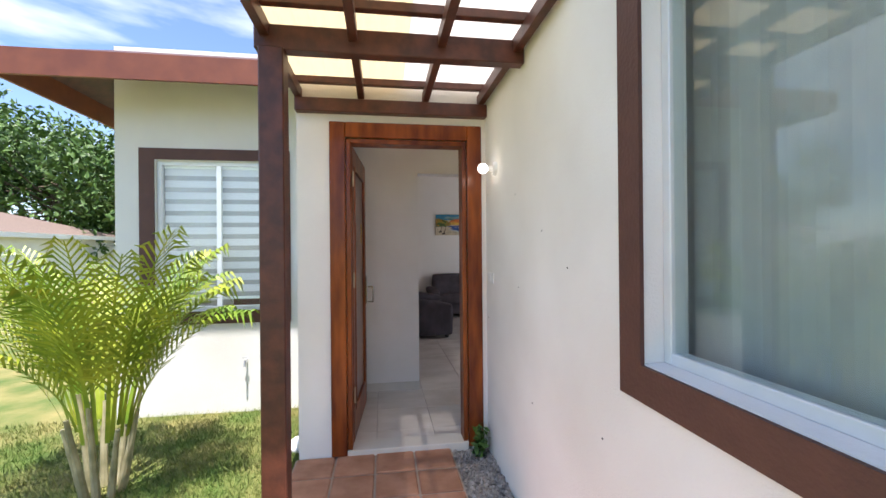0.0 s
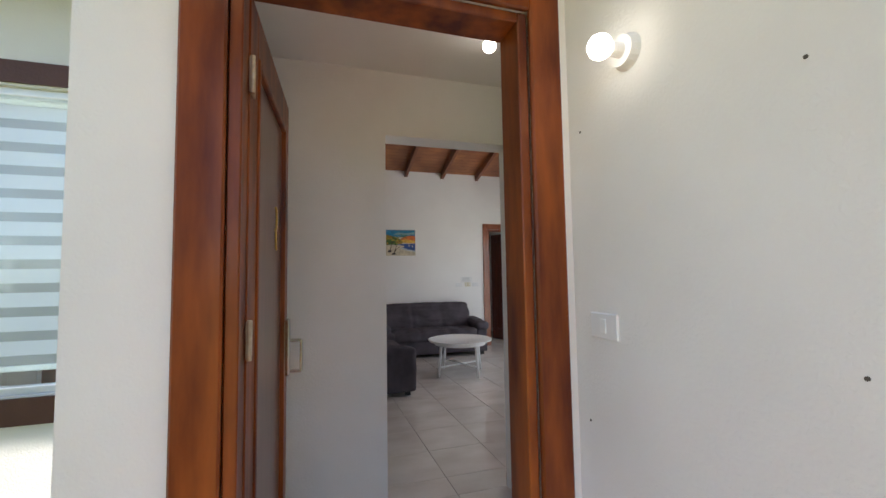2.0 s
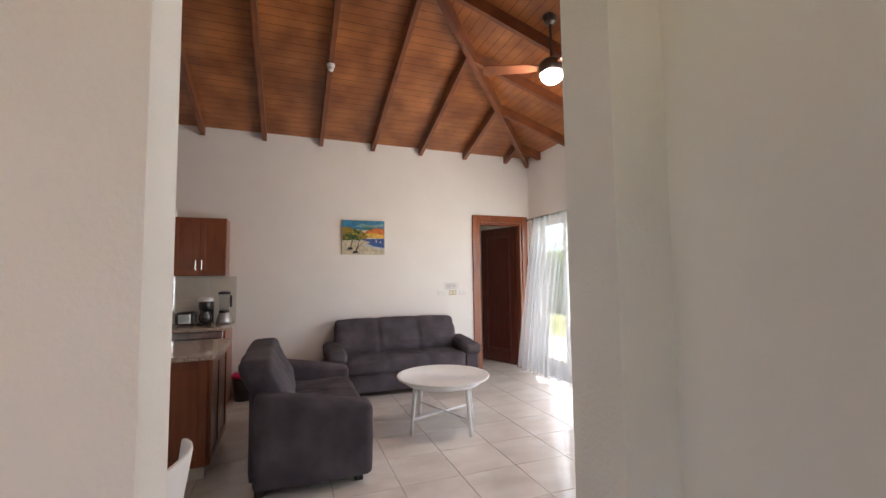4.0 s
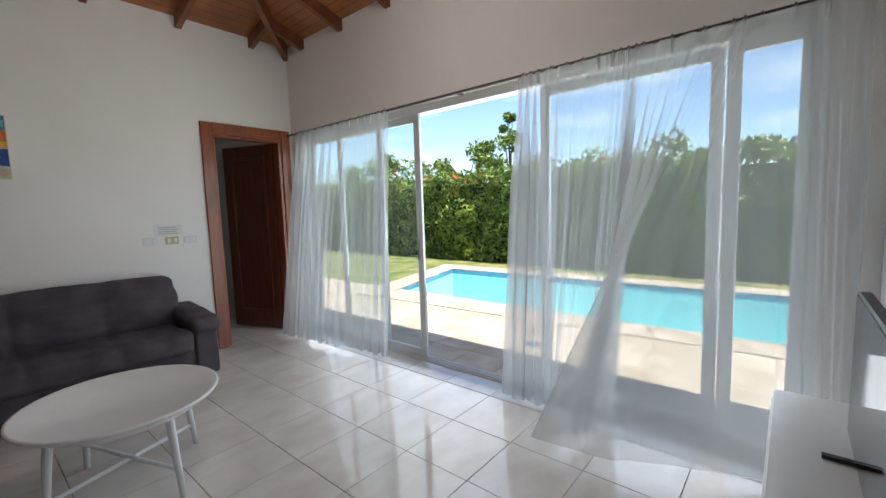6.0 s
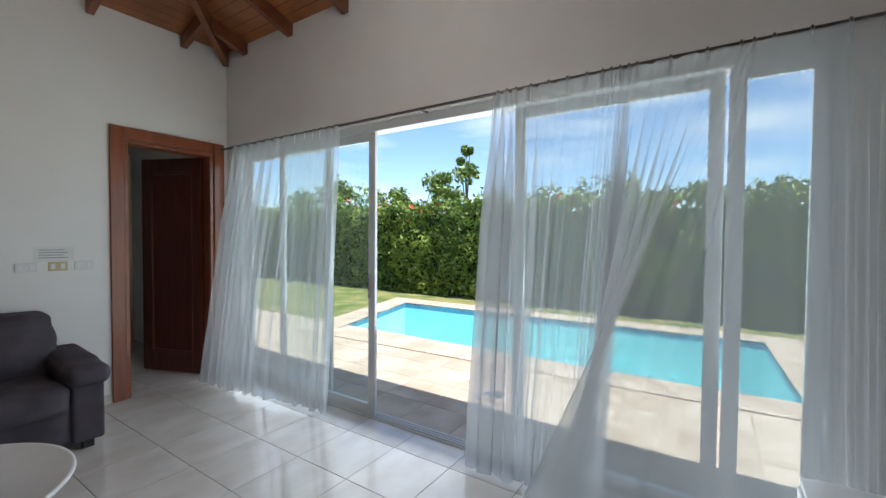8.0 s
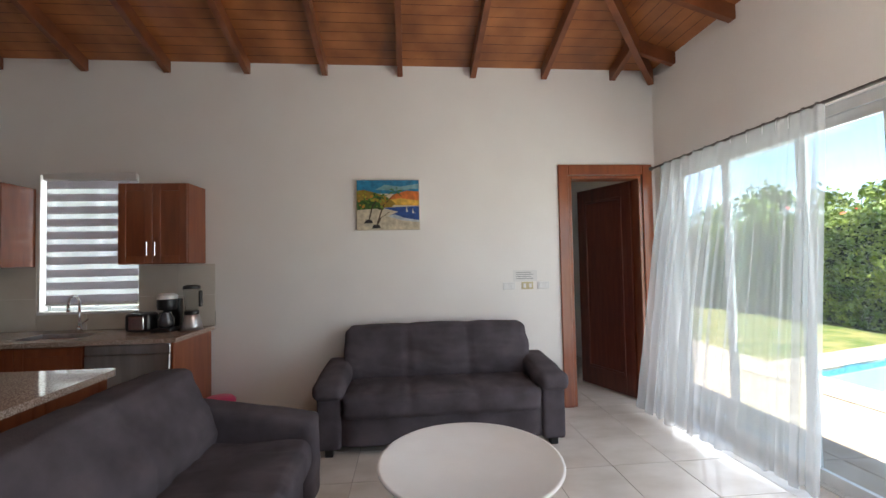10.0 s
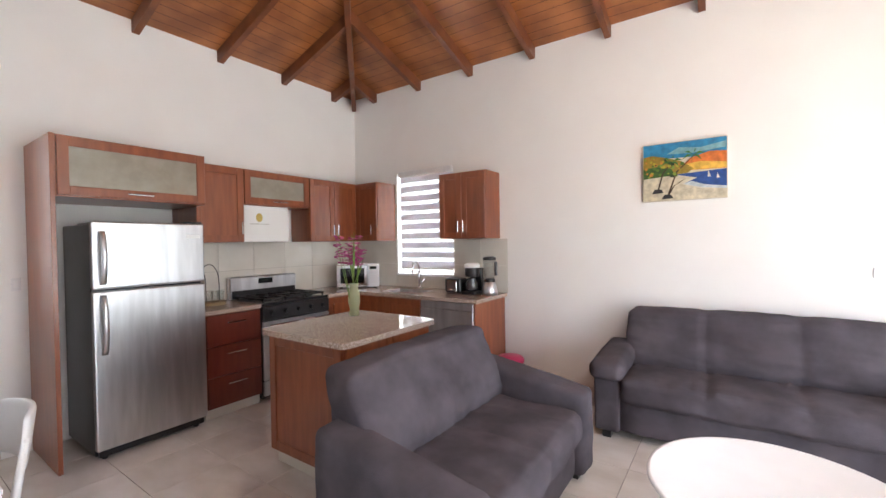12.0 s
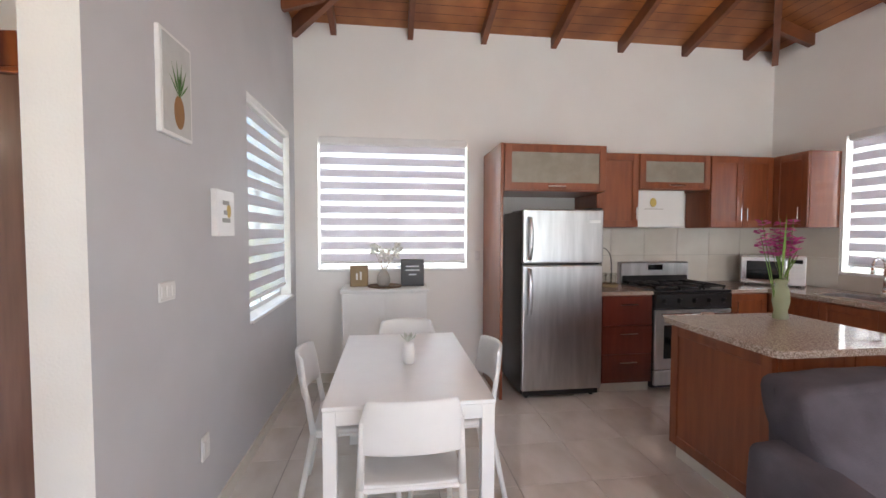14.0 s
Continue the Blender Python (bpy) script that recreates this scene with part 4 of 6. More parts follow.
plate("light_switch", "s", XR, 1.845, 1.225, 0.115, 0.075, 1, "white rocker switch on the outer wall")
plate("light_switch", "n", YS, -0.175, 1.19, 0.115, 0.075, 3, "white switch plate on the grey wall")
plate("wall_socket", "n", YS, -0.478, 0.41, 0.075, 0.115, 2, "white socket low on the grey wall")
plate("light_switch", "y", YN, 2.53, 1.195, 0.12, 0.07, 2, "white switch plate above the sofa")
plate("wall_socket", "y", YN, 2.71, 1.195, 0.115, 0.07, 2, "yellowed socket plate above the sofa", plain("yellowed_plastic", (0.62, 0.55, 0.34)))
plate("light_switch", "y", YN, 2.87, 1.195, 0.12, 0.07, 2, "white switch plate beside the inner door")
plate("wall_socket", "x", XW, 5.10, 1.19, 0.05, 0.09, 1, "small white socket beside the fridge cabinet")
note = thing("paper_notice", "white printed paper notice taped above the sockets", "notice", (2.69, YN, 1.24))
part("sheet", B(2.57, 2.81, YN - 0.004, YN - 0.001, 1.235, 1.345), M_PAPER, note)
for k in range(4):
    part("text_line", B(2.60, 2.77 - 0.02 * (k % 2), YN - 0.005, YN - 0.0041, 1.26 + k * 0.02, 1.266 + k * 0.02), plain("grey_ink", (0.35, 0.35, 0.36)), note)
tap = thing("garden_tap", "small brass garden tap on the outside wall", "tap", (-1.433, YO, 0.38))
part("pipe", R((-1.433, YO, 0.38), (-1.433, YO - 0.07, 0.38), 0.010), M_STEEL, tap)
part("spout", R((-1.433, YO - 0.065, 0.385), (-1.433, YO - 0.085, 0.33), 0.010), M_STEEL, tap)
part("handle", R((-1.46, YO - 0.06, 0.415), (-1.406, YO - 0.06, 0.415), 0.006), M_STEEL, tap)


# ---- sofas ----
def cushion(bm, x0, x1, y0, y1, z0, z1, bulge, r=0.05, wrinkle=0.006, n=14):
    """A soft block: rounded edges, swollen faces, slight creases."""
    c = Vector(((x0 + x1) / 2, (y0 + y1) / 2, (z0 + z1) / 2))
    h = Vector(((x1 - x0) / 2, (y1 - y0) / 2, (z1 - z0) / 2))
    tmp = bmesh.new()
    bmesh.ops.create_cube(tmp, size=2.0)
    bmesh.ops.subdivide_edges(tmp, edges=tmp.edges, cuts=n, use_grid_fill=True)
    for v in tmp.verts:
        p = v.co.copy()
        q = Vector((p.x * h.x, p.y * h.y, p.z * h.z))
        core = Vector([max(-h[i] + r, min(h[i] - r, q[i])) for i in range(3)])
        d = q - core
        if d.length > 1e-6:
            q = core + d.normalized() * r
        for i in range(3):
            k = (1 - p[(i + 1) % 3] ** 2) * (1 - p[(i + 2) % 3] ** 2)
            if abs(p[i]) > 0.999:
                q[i] += math.copysign(bulge * k, p[i])
        w = c + q
        w += q.normalized() * wrinkle * noise.noise((w.x * 6, w.y * 6, w.z * 9))
        v.co = w
    me = bpy.data.meshes.new("tmp")
    tmp.to_mesh(me)
    tmp.free()
    bm.from_mesh(me)
    bpy.data.meshes.remove(me)
    return bm


def C(*a, **k):
    return cushion(bmesh.new(), *a, **k)


def sofa(name, label, w, seats, depth=0.80, back=0.87, arm=0.56, pads=True):
    """Stands along x from 0 to w, its front at y = 0, its back at y = depth."""
    t = thing(name, label, "sofa")
    aw = 0.21
    part("base", C(aw - 0.03, w - aw + 0.03, 0.05, depth - 0.05, 0.06, 0.34, 0.0, 0.03), M_SOFA, t, "", True)
    sw, bw = (w - 2 * aw) / seats, (w - 0.30) / seats
    sc = C(aw - 0.004, w - aw + 0.004, 0.0, depth - 0.2, 0.28, 0.46, 0.018, 0.05, 0.014, n=54)
    bc = C(0.15, w - 0.15, 0, 0.24, 0.42, back, 0.02, 0.055, 0.012, n=54)
    for k in range(1, seats):
        for v in sc.verts:
            if v.co.z > 0.38 or v.co.y < 0.1:
                v.co.z -= 0.016 * math.exp(-((v.co.x - aw - k * sw) / 0.022) ** 2)
                v.co.y += 0.008 * math.exp(-((v.co.x - aw - k * sw) / 0.03) ** 2) * (v.co.y < 0.1)
        for v in bc.verts:
            if v.co.y < 0.14:
                v.co.y += 0.020 * math.exp(-((v.co.x - 0.15 - k * bw) / 0.024) ** 2)
            v.co.z -= 0.008 * math.exp(-((v.co.x - 0.15 - k * bw) / 0.06) ** 2) * (v.co.z > back - 0.08)
    for v in sc.verts:
        if v.co.z > 0.40:
            v.co.z += 0.010 * noise.noise((v.co.x * 15, v.co.y * 4, 1)) + 0.006 * noise.noise((v.co.x * 30, v.co.y * 9, 2))
    for v in bc.verts:
        if v.co.y < 0.14:
            v.co.y += 0.009 * noise.noise((v.co.x * 4, v.co.z * 13, 3)) + 0.005 * noise.noise((v.co.x * 10, v.co.z * 26, 4))
    for v in bc.verts:
        v.co.y += depth - 0.30 + 0.22 * (v.co.z - 0.45) - 0.03 * math.sin((v.co.z - 0.42) * 12)
    part("seat_cushion", sc, M_SOFA, t, "", True)
    part("back_cushion", bc, M_SOFA, t, "", True)
    part("back_frame", C(0.14, w - 0.14, depth - 0.14, depth - 0.02, 0.06, back - 0.08, 0.0, 0.03), M_SOFA, t, "", True)
    for x0, x1 in ((0, aw), (w - aw, w)):
        if not pads:
            slab = C(x0 + 0.008, x1 - 0.004, 0.0, depth - 0.06, 0.05, arm, 0.006, 0.04, 0.008, n=24)
            for v in slab.verts:
                v.co.z += 0.16 * (v.co.y - 0.30) * max(0, v.co.z - 0.25) / (arm - 0.25)
            part("arm", slab, M_SOFA, t, "", True)
            continue
        part("arm_panel", C(x0 + 0.012, x1 - 0.012, 0.03, depth - 0.05, 0.05, arm - 0.07, 0.0, 0.03), M_SOFA, t, "", True)
        pad = C(x0 - 0.008, x1 + 0.012, -0.01, depth - 0.10, arm - 0.12, arm + 0.015, 0.010, 0.05, 0.010)
        for v in pad.verts:
            v.co.z += 0.16 * max(0, (v.co.y - 0.2)) * 0.5 - 0.05 * max(0, 0.25 - v.co.y)
        part("arm_pad", pad, M_SOFA, t, "", True)
    for x in (0.1, w - 0.1):
        for y in (0.09, depth - 0.1):
            part("foot", B(x - 0.03, x + 0.03, y - 0.03, y + 0.03, 0, 0.065, bevel=0.004), M_BLACK, t, "black plastic foot")
    return t


s3 = sofa("three_seat_sofa", "dark grey velour three-seat sofa against the white wall", 1.93, 3, 0.78)
s3.matrix_basis = pose(0.84, 7.50, 0)
s2 = sofa("two_seat_sofa", "dark grey velour two-seat sofa with its back to the kitchen island", 1.50, 2, 0.84, 0.87, 0.59, False)
s2.matrix_basis = pose(0.99, 5.53, 0, 0, 0, 90)

# ---- coffee table ----
ct = thing("coffee_table", "round white coffee table with crossed stretchers", "coffee table", (1.835, 6.40, 0))
CX, CY = 1.835, 6.40
part("tabletop", L([(0.40, 0.455), (0.44, 0.462), (0.45, 0.475), (0.448, 0.483), (0.435, 0.484), (0.43, 0.48), (0.0001, 0.48)], (CX, CY, 0), 64), M_WHITE, ct, "", True)
part("apron", L([(0.36, 0.41), (0.365, 0.455), (0.001, 0.456)], (CX, CY, 0), 48), M_WHITE, ct)
for k in range(4):
    a = math.radians(20 + 90 * k)
    c, s = math.cos(a), math.sin(a)
    part("leg", R((CX + 0.385 * c, CY + 0.385 * s, 0), (CX + 0.33 * c, CY + 0.33 * s, 0.46), 0.015, 0.022, 12), M_WHITE, ct, "", True)
for k in range(2):
    a = math.radians(20 + 90 * k)
    c, s = math.cos(a) * 0.37, math.sin(a) * 0.37
    bm = bmesh.new()
    rod(bm, (CX - c, CY - s, 0.13 + 0.012 * k), (CX + c, CY + s, 0.13 + 0.012 * k), 0.011, None, 10)
    part("stretcher", bm, M_WHITE, ct)

# ---- dining ----
dt = thing("dining_table", "rectangular white dining table", "dining table", (-0.68, 4.325, 0))
TX0, TX1, TY0, TY1 = -1.263, -0.10, 3.97, 4.68
part("tabletop", B(TX0, TX1, TY0, TY1, 0.708, 0.725, bevel=0.003), M_WHITE, dt)
for a in ((TX0 + 0.02, TX1 - 0.02, TY0 + 0.005, TY0 + 0.03), (TX0 + 0.02, TX1 - 0.02, TY1 - 0.03, TY1 - 0.005), (TX0 + 0.005, TX0 + 0.03, TY0 + 0.02, TY1 - 0.02), (TX1 - 0.03, TX1 - 0.005, TY0 + 0.02, TY1 - 0.02)):
    part("apron", B(*a, 0.645, 0.7065, bevel=0.002), M_WHITE, dt)
for x in (TX0 + 0.003, TX1 - 0.058):
    for y in (TY0 + 0.003, TY1 - 0.058):
        part("leg", B(x, x + 0.055, y, y + 0.055, 0, 0.7065, bevel=0.003), M_WHITE, dt)


def dining_chair():
    """Faces +y; the origin lies on the floor under the seat."""
    t = thing("dining_chair", "white moulded plastic stacking chair at the dining table", "chair", (0, 0, 0), "chairs round the dining table")
    seat = C(-0.205, 0.205, -0.20, 0.20, 0.432, 0.455, 0.0, 0.011, 0.0)
    for v in seat.verts:
        v.co.z -= 0.012 * (1 - (v.co.x / 0.205) ** 2)
    part("seat", seat, M_PLASTIC, t, "", True)
    bk = C(-0.20, 0.20, -0.012, 0.012, 0.58, 0.80, 0.0, 0.011, 0.0)
    for v in bk.verts:
        v.co.y += -0.215 - 0.16 * (v.co.z - 0.45) - 0.05 * (1 - (v.co.x / 0.2) ** 2) + 0.02
        v.co.x *= 1 - 0.14 * max(0, (v.co.z - 0.70)) / 0.10
        v.co.z += 0.012 * (1 - (v.co.x / 0.2) ** 2)
    part("backrest", bk, M_PLASTIC, t, "", True)
    for sx in (-1, 1):
        bm = R((sx * 0.215, -0.285, 0), (sx * 0.200, -0.195, 0.44), 0.013, 0.016)
        rod(bm, (sx * 0.200, -0.195, 0.43), (sx * 0.186, -0.245, 0.72), 0.016, 0.012)
        part("back_leg", bm, M_PLASTIC, t, "", True)
        part("front_leg", R((sx * 0.215, 0.225, 0), (sx * 0.190, 0.185, 0.44), 0.013, 0.016), M_PLASTIC, t, "", True)
        part("side_rail", R((sx * 0.195, -0.195, 0.425), (sx * 0.190, 0.185, 0.425), 0.012), M_PLASTIC, t)
    part("rear_rail", R((-0.2, -0.195, 0.425), (0.2, -0.195, 0.425), 0.012), M_PLASTIC, t)
    part("front_rail", R((-0.19, 0.185, 0.425), (0.19, 0.185, 0.425), 0.012), M_PLASTIC, t)
    return t


ch = dining_chair()
ch.matrix_basis = pose(-0.215, 4.325, 0, 0, 0, 90)
copy_thing(ch, pose(-1.08, 4.36, 0, 0, 0, -90))
copy_thing(ch, pose(-0.69, 4.06, 0, 0, 0, 2))
copy_thing(ch, pose(-0.69, 4.55, 0, 0, 0, 182))

pot = thing("bud_vase", "small white ribbed vase with a white succulent", "vase", (-0.62, 4.34, 0.725))
part("body", L([(0.026, 0), (0.032, 0.01), (0.034, 0.06), (0.03, 0.10), (0.024, 0.115), (0.02, 0.115)], (-0.62, 4.34, 0.725)), M_PLASTIC, pot, "", True)
bm = bmesh.new()
for k in range(12):
    a = k * 0.9
    r = 0.035 if k % 2 else 0.02
    poly(bm, [(-0.62, 4.34, 0.84), (-0.62 + r * math.cos(a - 0.3), 4.34 + r * math.sin(a - 0.3), 0.865), (-0.62 + r * 1.3 * math.cos(a), 4.34 + r * 1.3 * math.sin(a), 0.885), (-0.62 + r * math.cos(a + 0.3), 4.34 + r * math.sin(a + 0.3), 0.865)])
part("leaves", bm, plain("pale_leaf", (0.62, 0.66, 0.60)), pot)

# ---- sideboard and what stands on it ----
sb = thing("sideboard", "low white two-door sideboard under the window", "sideboard", (-2.22, 4.2, 0))
part("body", B(-2.425, -2.02, 3.84, 4.565, 0.0, 0.905, bevel=0.003), M_WHITE, sb)
part("top", B(-2.428, -1.985, 3.825, 4.58, 0.905, 0.93, bevel=0.004), M_WHITE, sb)
for y0, y1 in ((3.85, 4.2), (4.205, 4.555)):
    d = facing(bmesh.new(), "x", -2.02, y0, y1, 0.06, 0.895, 0, 0.012, 0.002)
    for a in ((y0, y0 + 0.05, 0.06, 0.895), (y1 - 0.05, y1, 0.06, 0.895), (y0 + 0.05, y1 - 0.05, 0.06, 0.11), (y0 + 0.05, y1 - 0.05, 0.845, 0.895)):
        facing(d, "x", -2.02, *a, 0.012, 0.018, 0.001)
    part("door", d, M_WHITE, sb)
tray = thing("round_tray", "dark woven round tray on the sideboard", "tray", (-2.18, 4.20, 0.93))
part("disc", L([(0.12, 0), (0.15, 0.004), (0.155, 0.016), (0.148, 0.016), (0.142, 0.008), (0.001, 0.008)], (-2.18, 4.20, 0.93), 32), M_WICKER, tray, "", True)
vs = thing("dried_flower_vase", "grey ceramic vase with white dried flowers", "vase", (-2.18, 4.19, 0.938))
part("body", L([(0.035, 0), (0.055, 0.02), (0.062, 0.06), (0.05, 0.11), (0.03, 0.135), (0.036, 0.15), (0.028, 0.15)], (-2.18, 4.19, 0.938)), M_CERAMIC, vs, "", True)
for k in range(9):
    a = k * 2.4
    tip = Vector((-2.18 + 0.07 * math.cos(a), 4.22 + 0.11 * math.sin(a), 1.20 + 0.03 * (k % 4)))
    bm = R((-2.18, 4.19, 1.06), tip, 0.0025, 0.002, 5)
    st = part("stem", bm, M_KRAFT, vs)
    f_bm = bmesh.new()
    for j in range(7):
        ball(f_bm, tip + Vector((rng.gauss(0, 0.016), rng.gauss(0, 0.02), rng.gauss(0, 0.02))), 0.014)
    part("bloom", f_bm, plain("dried_white", (0.78, 0.76, 0.72)), st, "white dried bloom")
fr = thing("photo_frame", "small tan card frame with pale shapes", "picture frame", (-2.23, 3.97, 0.93))
part("board", B(-2.24, -2.222, 3.89, 4.05, 0.93, 1.12, bevel=0.003), M_KRAFT, fr)
for y, h in ((3.95, 0.06), (3.985, 0.075)):
    part("shape", B(-2.2218, -2.219, y - 0.009, y + 0.009, 0.99, 0.99 + h, bevel=0.001), M_PAPER, fr)
lb = thing("letter_board", "black letter board with three short white lines", "sign", (-2.20, 4.45, 0.93))
part("board", B(-2.23, -2.205, 4.345, 4.555, 0.93, 1.175, bevel=0.003), M_BLACK, lb)
for z, w in ((1.105, 0.06), (1.07, 0.065), (1.03, 0.035)):
    part("text_line", B(-2.2048, -2.202, 4.45 - w, 4.45 + w, z, z + 0.012), M_PAPER, lb)

# ---- kitchen ----
FRONT = -1.83   # front of the base units on the west wall
UP = -2.10      # front of the wall units there


def handle(way, face, u, w, parent, upright=True, length=0.12):
    bm = bmesh.new()
    h = length / 2
    if upright:
        facing(bm, way, face, u - 0.006, u + 0.006, w - h, w + h, 0.022, 0.032, 0.003)
        for z in (w - h * 0.8, w + h * 0.8):
            facing(bm, way, face, u - 0.004, u + 0.004, z - 0.004, z + 0.004, 0, 0.024)
    else:
        facing(bm, way, face, u - h, u + h, w - 0.006, w + 0.006, 0.022, 0.032, 0.003)
        for z in (u - h * 0.8, u + h * 0.8):
            facing(bm, way, face, z - 0.004, z + 0.004, w - 0.004, w + 0.004, 0, 0.024)
    return part("handle", bm, M_CHROME, parent, "slim brushed steel handle")


def shaker(way, face, u0, u1, w0, w1, parent, mat=None, infill=None, name="door"):
    """A framed front with a recessed panel."""
    f = 0.06
    bm = bmesh.new()
    for a in ((u0, u0 + f, w0, w1), (u1 - f, u1, w0, w1), (u0 + f, u1 - f, w0, w0 + f), (u0 + f, u1 - f, w1 - f, w1)):
        facing(bm, way, face, *a, 0.001, 0.02, 0.002)
    d = part(name, bm, mat or M_CAB, parent)
    part("panel", facing(bmesh.new(), way, face, u0 + f, u1 - f, w0 + f, w1 - f, 0.002, 0.011), infill or mat or M_CAB, d, "frosted glass infill" if infill else "")
    return d


def unit(name, label, way, face, depth, u0, u1, w0, w1, group):
    c = {"x": (face - depth / 2, (u0 + u1) / 2, w0), "y": ((u0 + u1) / 2, face + depth / 2, w0)}[way]
    t = thing(name, label, "cabinet", c, group)
    part("body", facing(bmesh.new(), way, face, u0, u1, w0, w1, -depth, 0.0, 0.001), M_CAB, t)
    return t


WU = "cherry wall cabinets"
# tall side panel and bridge over the fridge
tp = thing("fridge_side_panel", "tall cherry wood panel beside the fridge", "panel", (-2.1, 5.17, 0))
part("board", B(XW, -1.80, 5.16, 5.185, 0, 2.165, bevel=0.002), M_CAB, tp)
u = unit("wall_cabinet", "cherry cabinet with a frosted glass flap over the fridge", "x", -1.82, 0.60, 5.187, 6.10, 1.77, 2.165, WU)
d = shaker("x", -1.82, 5.195, 6.09, 1.78, 2.155, u, None, M_FROST, "flap")
handle("x", -1.80, 5.64, 1.81, d, False, 0.16)
tp2 = thing("fridge_side_panel", "cherry wood panel between fridge and wall units", "panel", (-2.2, 6.11, 0))
part("board", B(XW, -1.98, 6.102, 6.12, 0.9, 2.165, bevel=0.002), M_CAB, tp2)
u = unit("wall_cabinet", "narrow cherry wall cabinet with a framed door", "x", UP, 0.32, 6.122, 6.575, 1.47, 2.165, WU)
d = shaker("x", UP, 6.13, 6.57, 1.475, 2.155, u)
handle("x", UP + 0.02, 6.54, 1.60, d)
u = unit("wall_cabinet", "short cherry wall cabinet with a frosted glass flap over the stove", "x", UP, 0.32, 6.577, 7.318, 1.83, 2.165, WU)
d = shaker("x", UP, 6.585, 7.31, 1.84, 2.155, u, None, M_FROST, "flap")
handle("x", UP + 0.02, 6.95, 1.868, d, False, 0.16)
lp = thing("lemon_print", "white canvas with a small lemon drawing above the stove", "picture", (-2.3, 6.83, 1.47))
part("canvas", B(-2.16, -2.13, 6.58, 7.08, 1.475, 1.825, bevel=0.003), M_PAPER, lp)
part("lemon", ball(bmesh.new(), (-2.129, 6.755, 1.71), 0.038, 0.1, 0.9, 1.15), plain("lemon_paint", (0.55, 0.42, 0.12)), lp)
part("line", B(-2.1298, -2.128, 6.66, 6.86, 1.645, 1.65), plain("line_paint", (0.35, 0.33, 0.28)), lp)
u = unit("wall_cabinet", "cherry wall cabinet with two framed doors", "x", UP, 0.32, 7.32, 8.0, 1.47, 2.165, WU)
for a, b, h in ((7.325, 7.66, 7.63), (7.664, 7.995, 7.695)):
    d = shaker("x", UP, a, b, 1.475, 2.155, u)
    handle("x", UP + 0.02, h, 1.60, d)
u = unit("wall_cabinet", "cherry corner wall cabinet beside the window", "y", 8.01, 0.315, -2.098, -1.73, 1.47, 2.165, WU)
d = shaker("y", 8.01, -2.07, -1.735, 1.475, 2.155, u)
handle("y", 7.99, -1.80, 1.60, d)
u = unit("wall_cabinet", "cherry wall cabinet with two doors over the coffee maker", "y", 8.03, 0.295, -0.845, -0.290, 1.475, 2.155, WU)
for a, b, h in ((-0.84, -0.570, -0.600), (-0.566, -0.295, -0.536)):
    d = shaker("y", 8.03, a, b, 1.48, 2.15, u)
    handle("y", 8.01, h, 1.60, d)

BU = "cherry base cabinets"
u = unit("base_cabinet", "dark cherry base cabinet with three drawers", "x", FRONT, 0.58, 6.08, 6.555, 0.09, 0.868, BU)
for a, b in ((0.095, 0.345), (0.35, 0.60), (0.605, 0.86)):
    d = part("drawer", facing(bmesh.new(), "x", FRONT, 6.085, 6.55, a, b, 0.001, 0.02, 0.002), M_CABD, u)
    handle("x", FRONT + 0.02, 6.32, (a + b) / 2 + 0.06, d, False, 0.16)
part("plinth", B(XW, FRONT - 0.03, 6.08, 6.555, 0, 0.089), M_SPLASH, u, "pale tiled plinth")
u = unit("base_cabinet", "cherry corner base cabinet beside the stove", "x", FRONT, 0.58, 7.325, 7.70, 0.09, 0.868, BU)
d = shaker("x", FRONT, 7.33, 7.695, 0.095, 0.86, u)
handle("x", FRONT + 0.02, 7.37, 0.74, d)
part("plinth", B(XW, FRONT - 0.03, 7.325, 7.70, 0, 0.089), M_SPLASH, u, "pale tiled plinth")
u = unit("base_cabinet", "cherry sink cabinet under the window", "y", 7.72, 0.60, -2.42, -0.880, 0.09, 0.868, BU)
for a, b in ((-1.80, -1.36), (-1.355, -0.885)):
    shaker("y", 7.72, a, b, 0.095, 0.86, u)
part("plinth", B(-2.42, -0.880, 7.75, YN - 0.01, 0, 0.089), M_SPLASH, u, "pale tiled plinth")
dw = thing("dishwasher", "stainless steel dishwasher under the worktop", "dishwasher", (-0.58, 8.0, 0))
part("body", B(-0.876, -0.260, 7.74, 8.30, 0.02, 0.865), M_BLACK, dw)
part("door", B(-0.873, -0.263, 7.70, 7.739, 0.10, 0.79, bevel=0.006), M_STEEL, dw, "brushed steel door")
part("control_strip", B(-0.873, -0.263, 7.705, 7.739, 0.795, 0.862, bevel=0.004), M_STEEL, dw)
part("kick", B(-0.873, -0.263, 7.76, 7.77, 0.0, 0.09), M_BLACK, dw)
ep = thing("end_panel", "cherry wood end panel of the kitchen run", "panel", (-0.248, 8.0, 0))
part("board", B(-0.258, -0.238, 7.71, 8.315, 0.0, 0.868, bevel=0.002), M_CAB, ep)

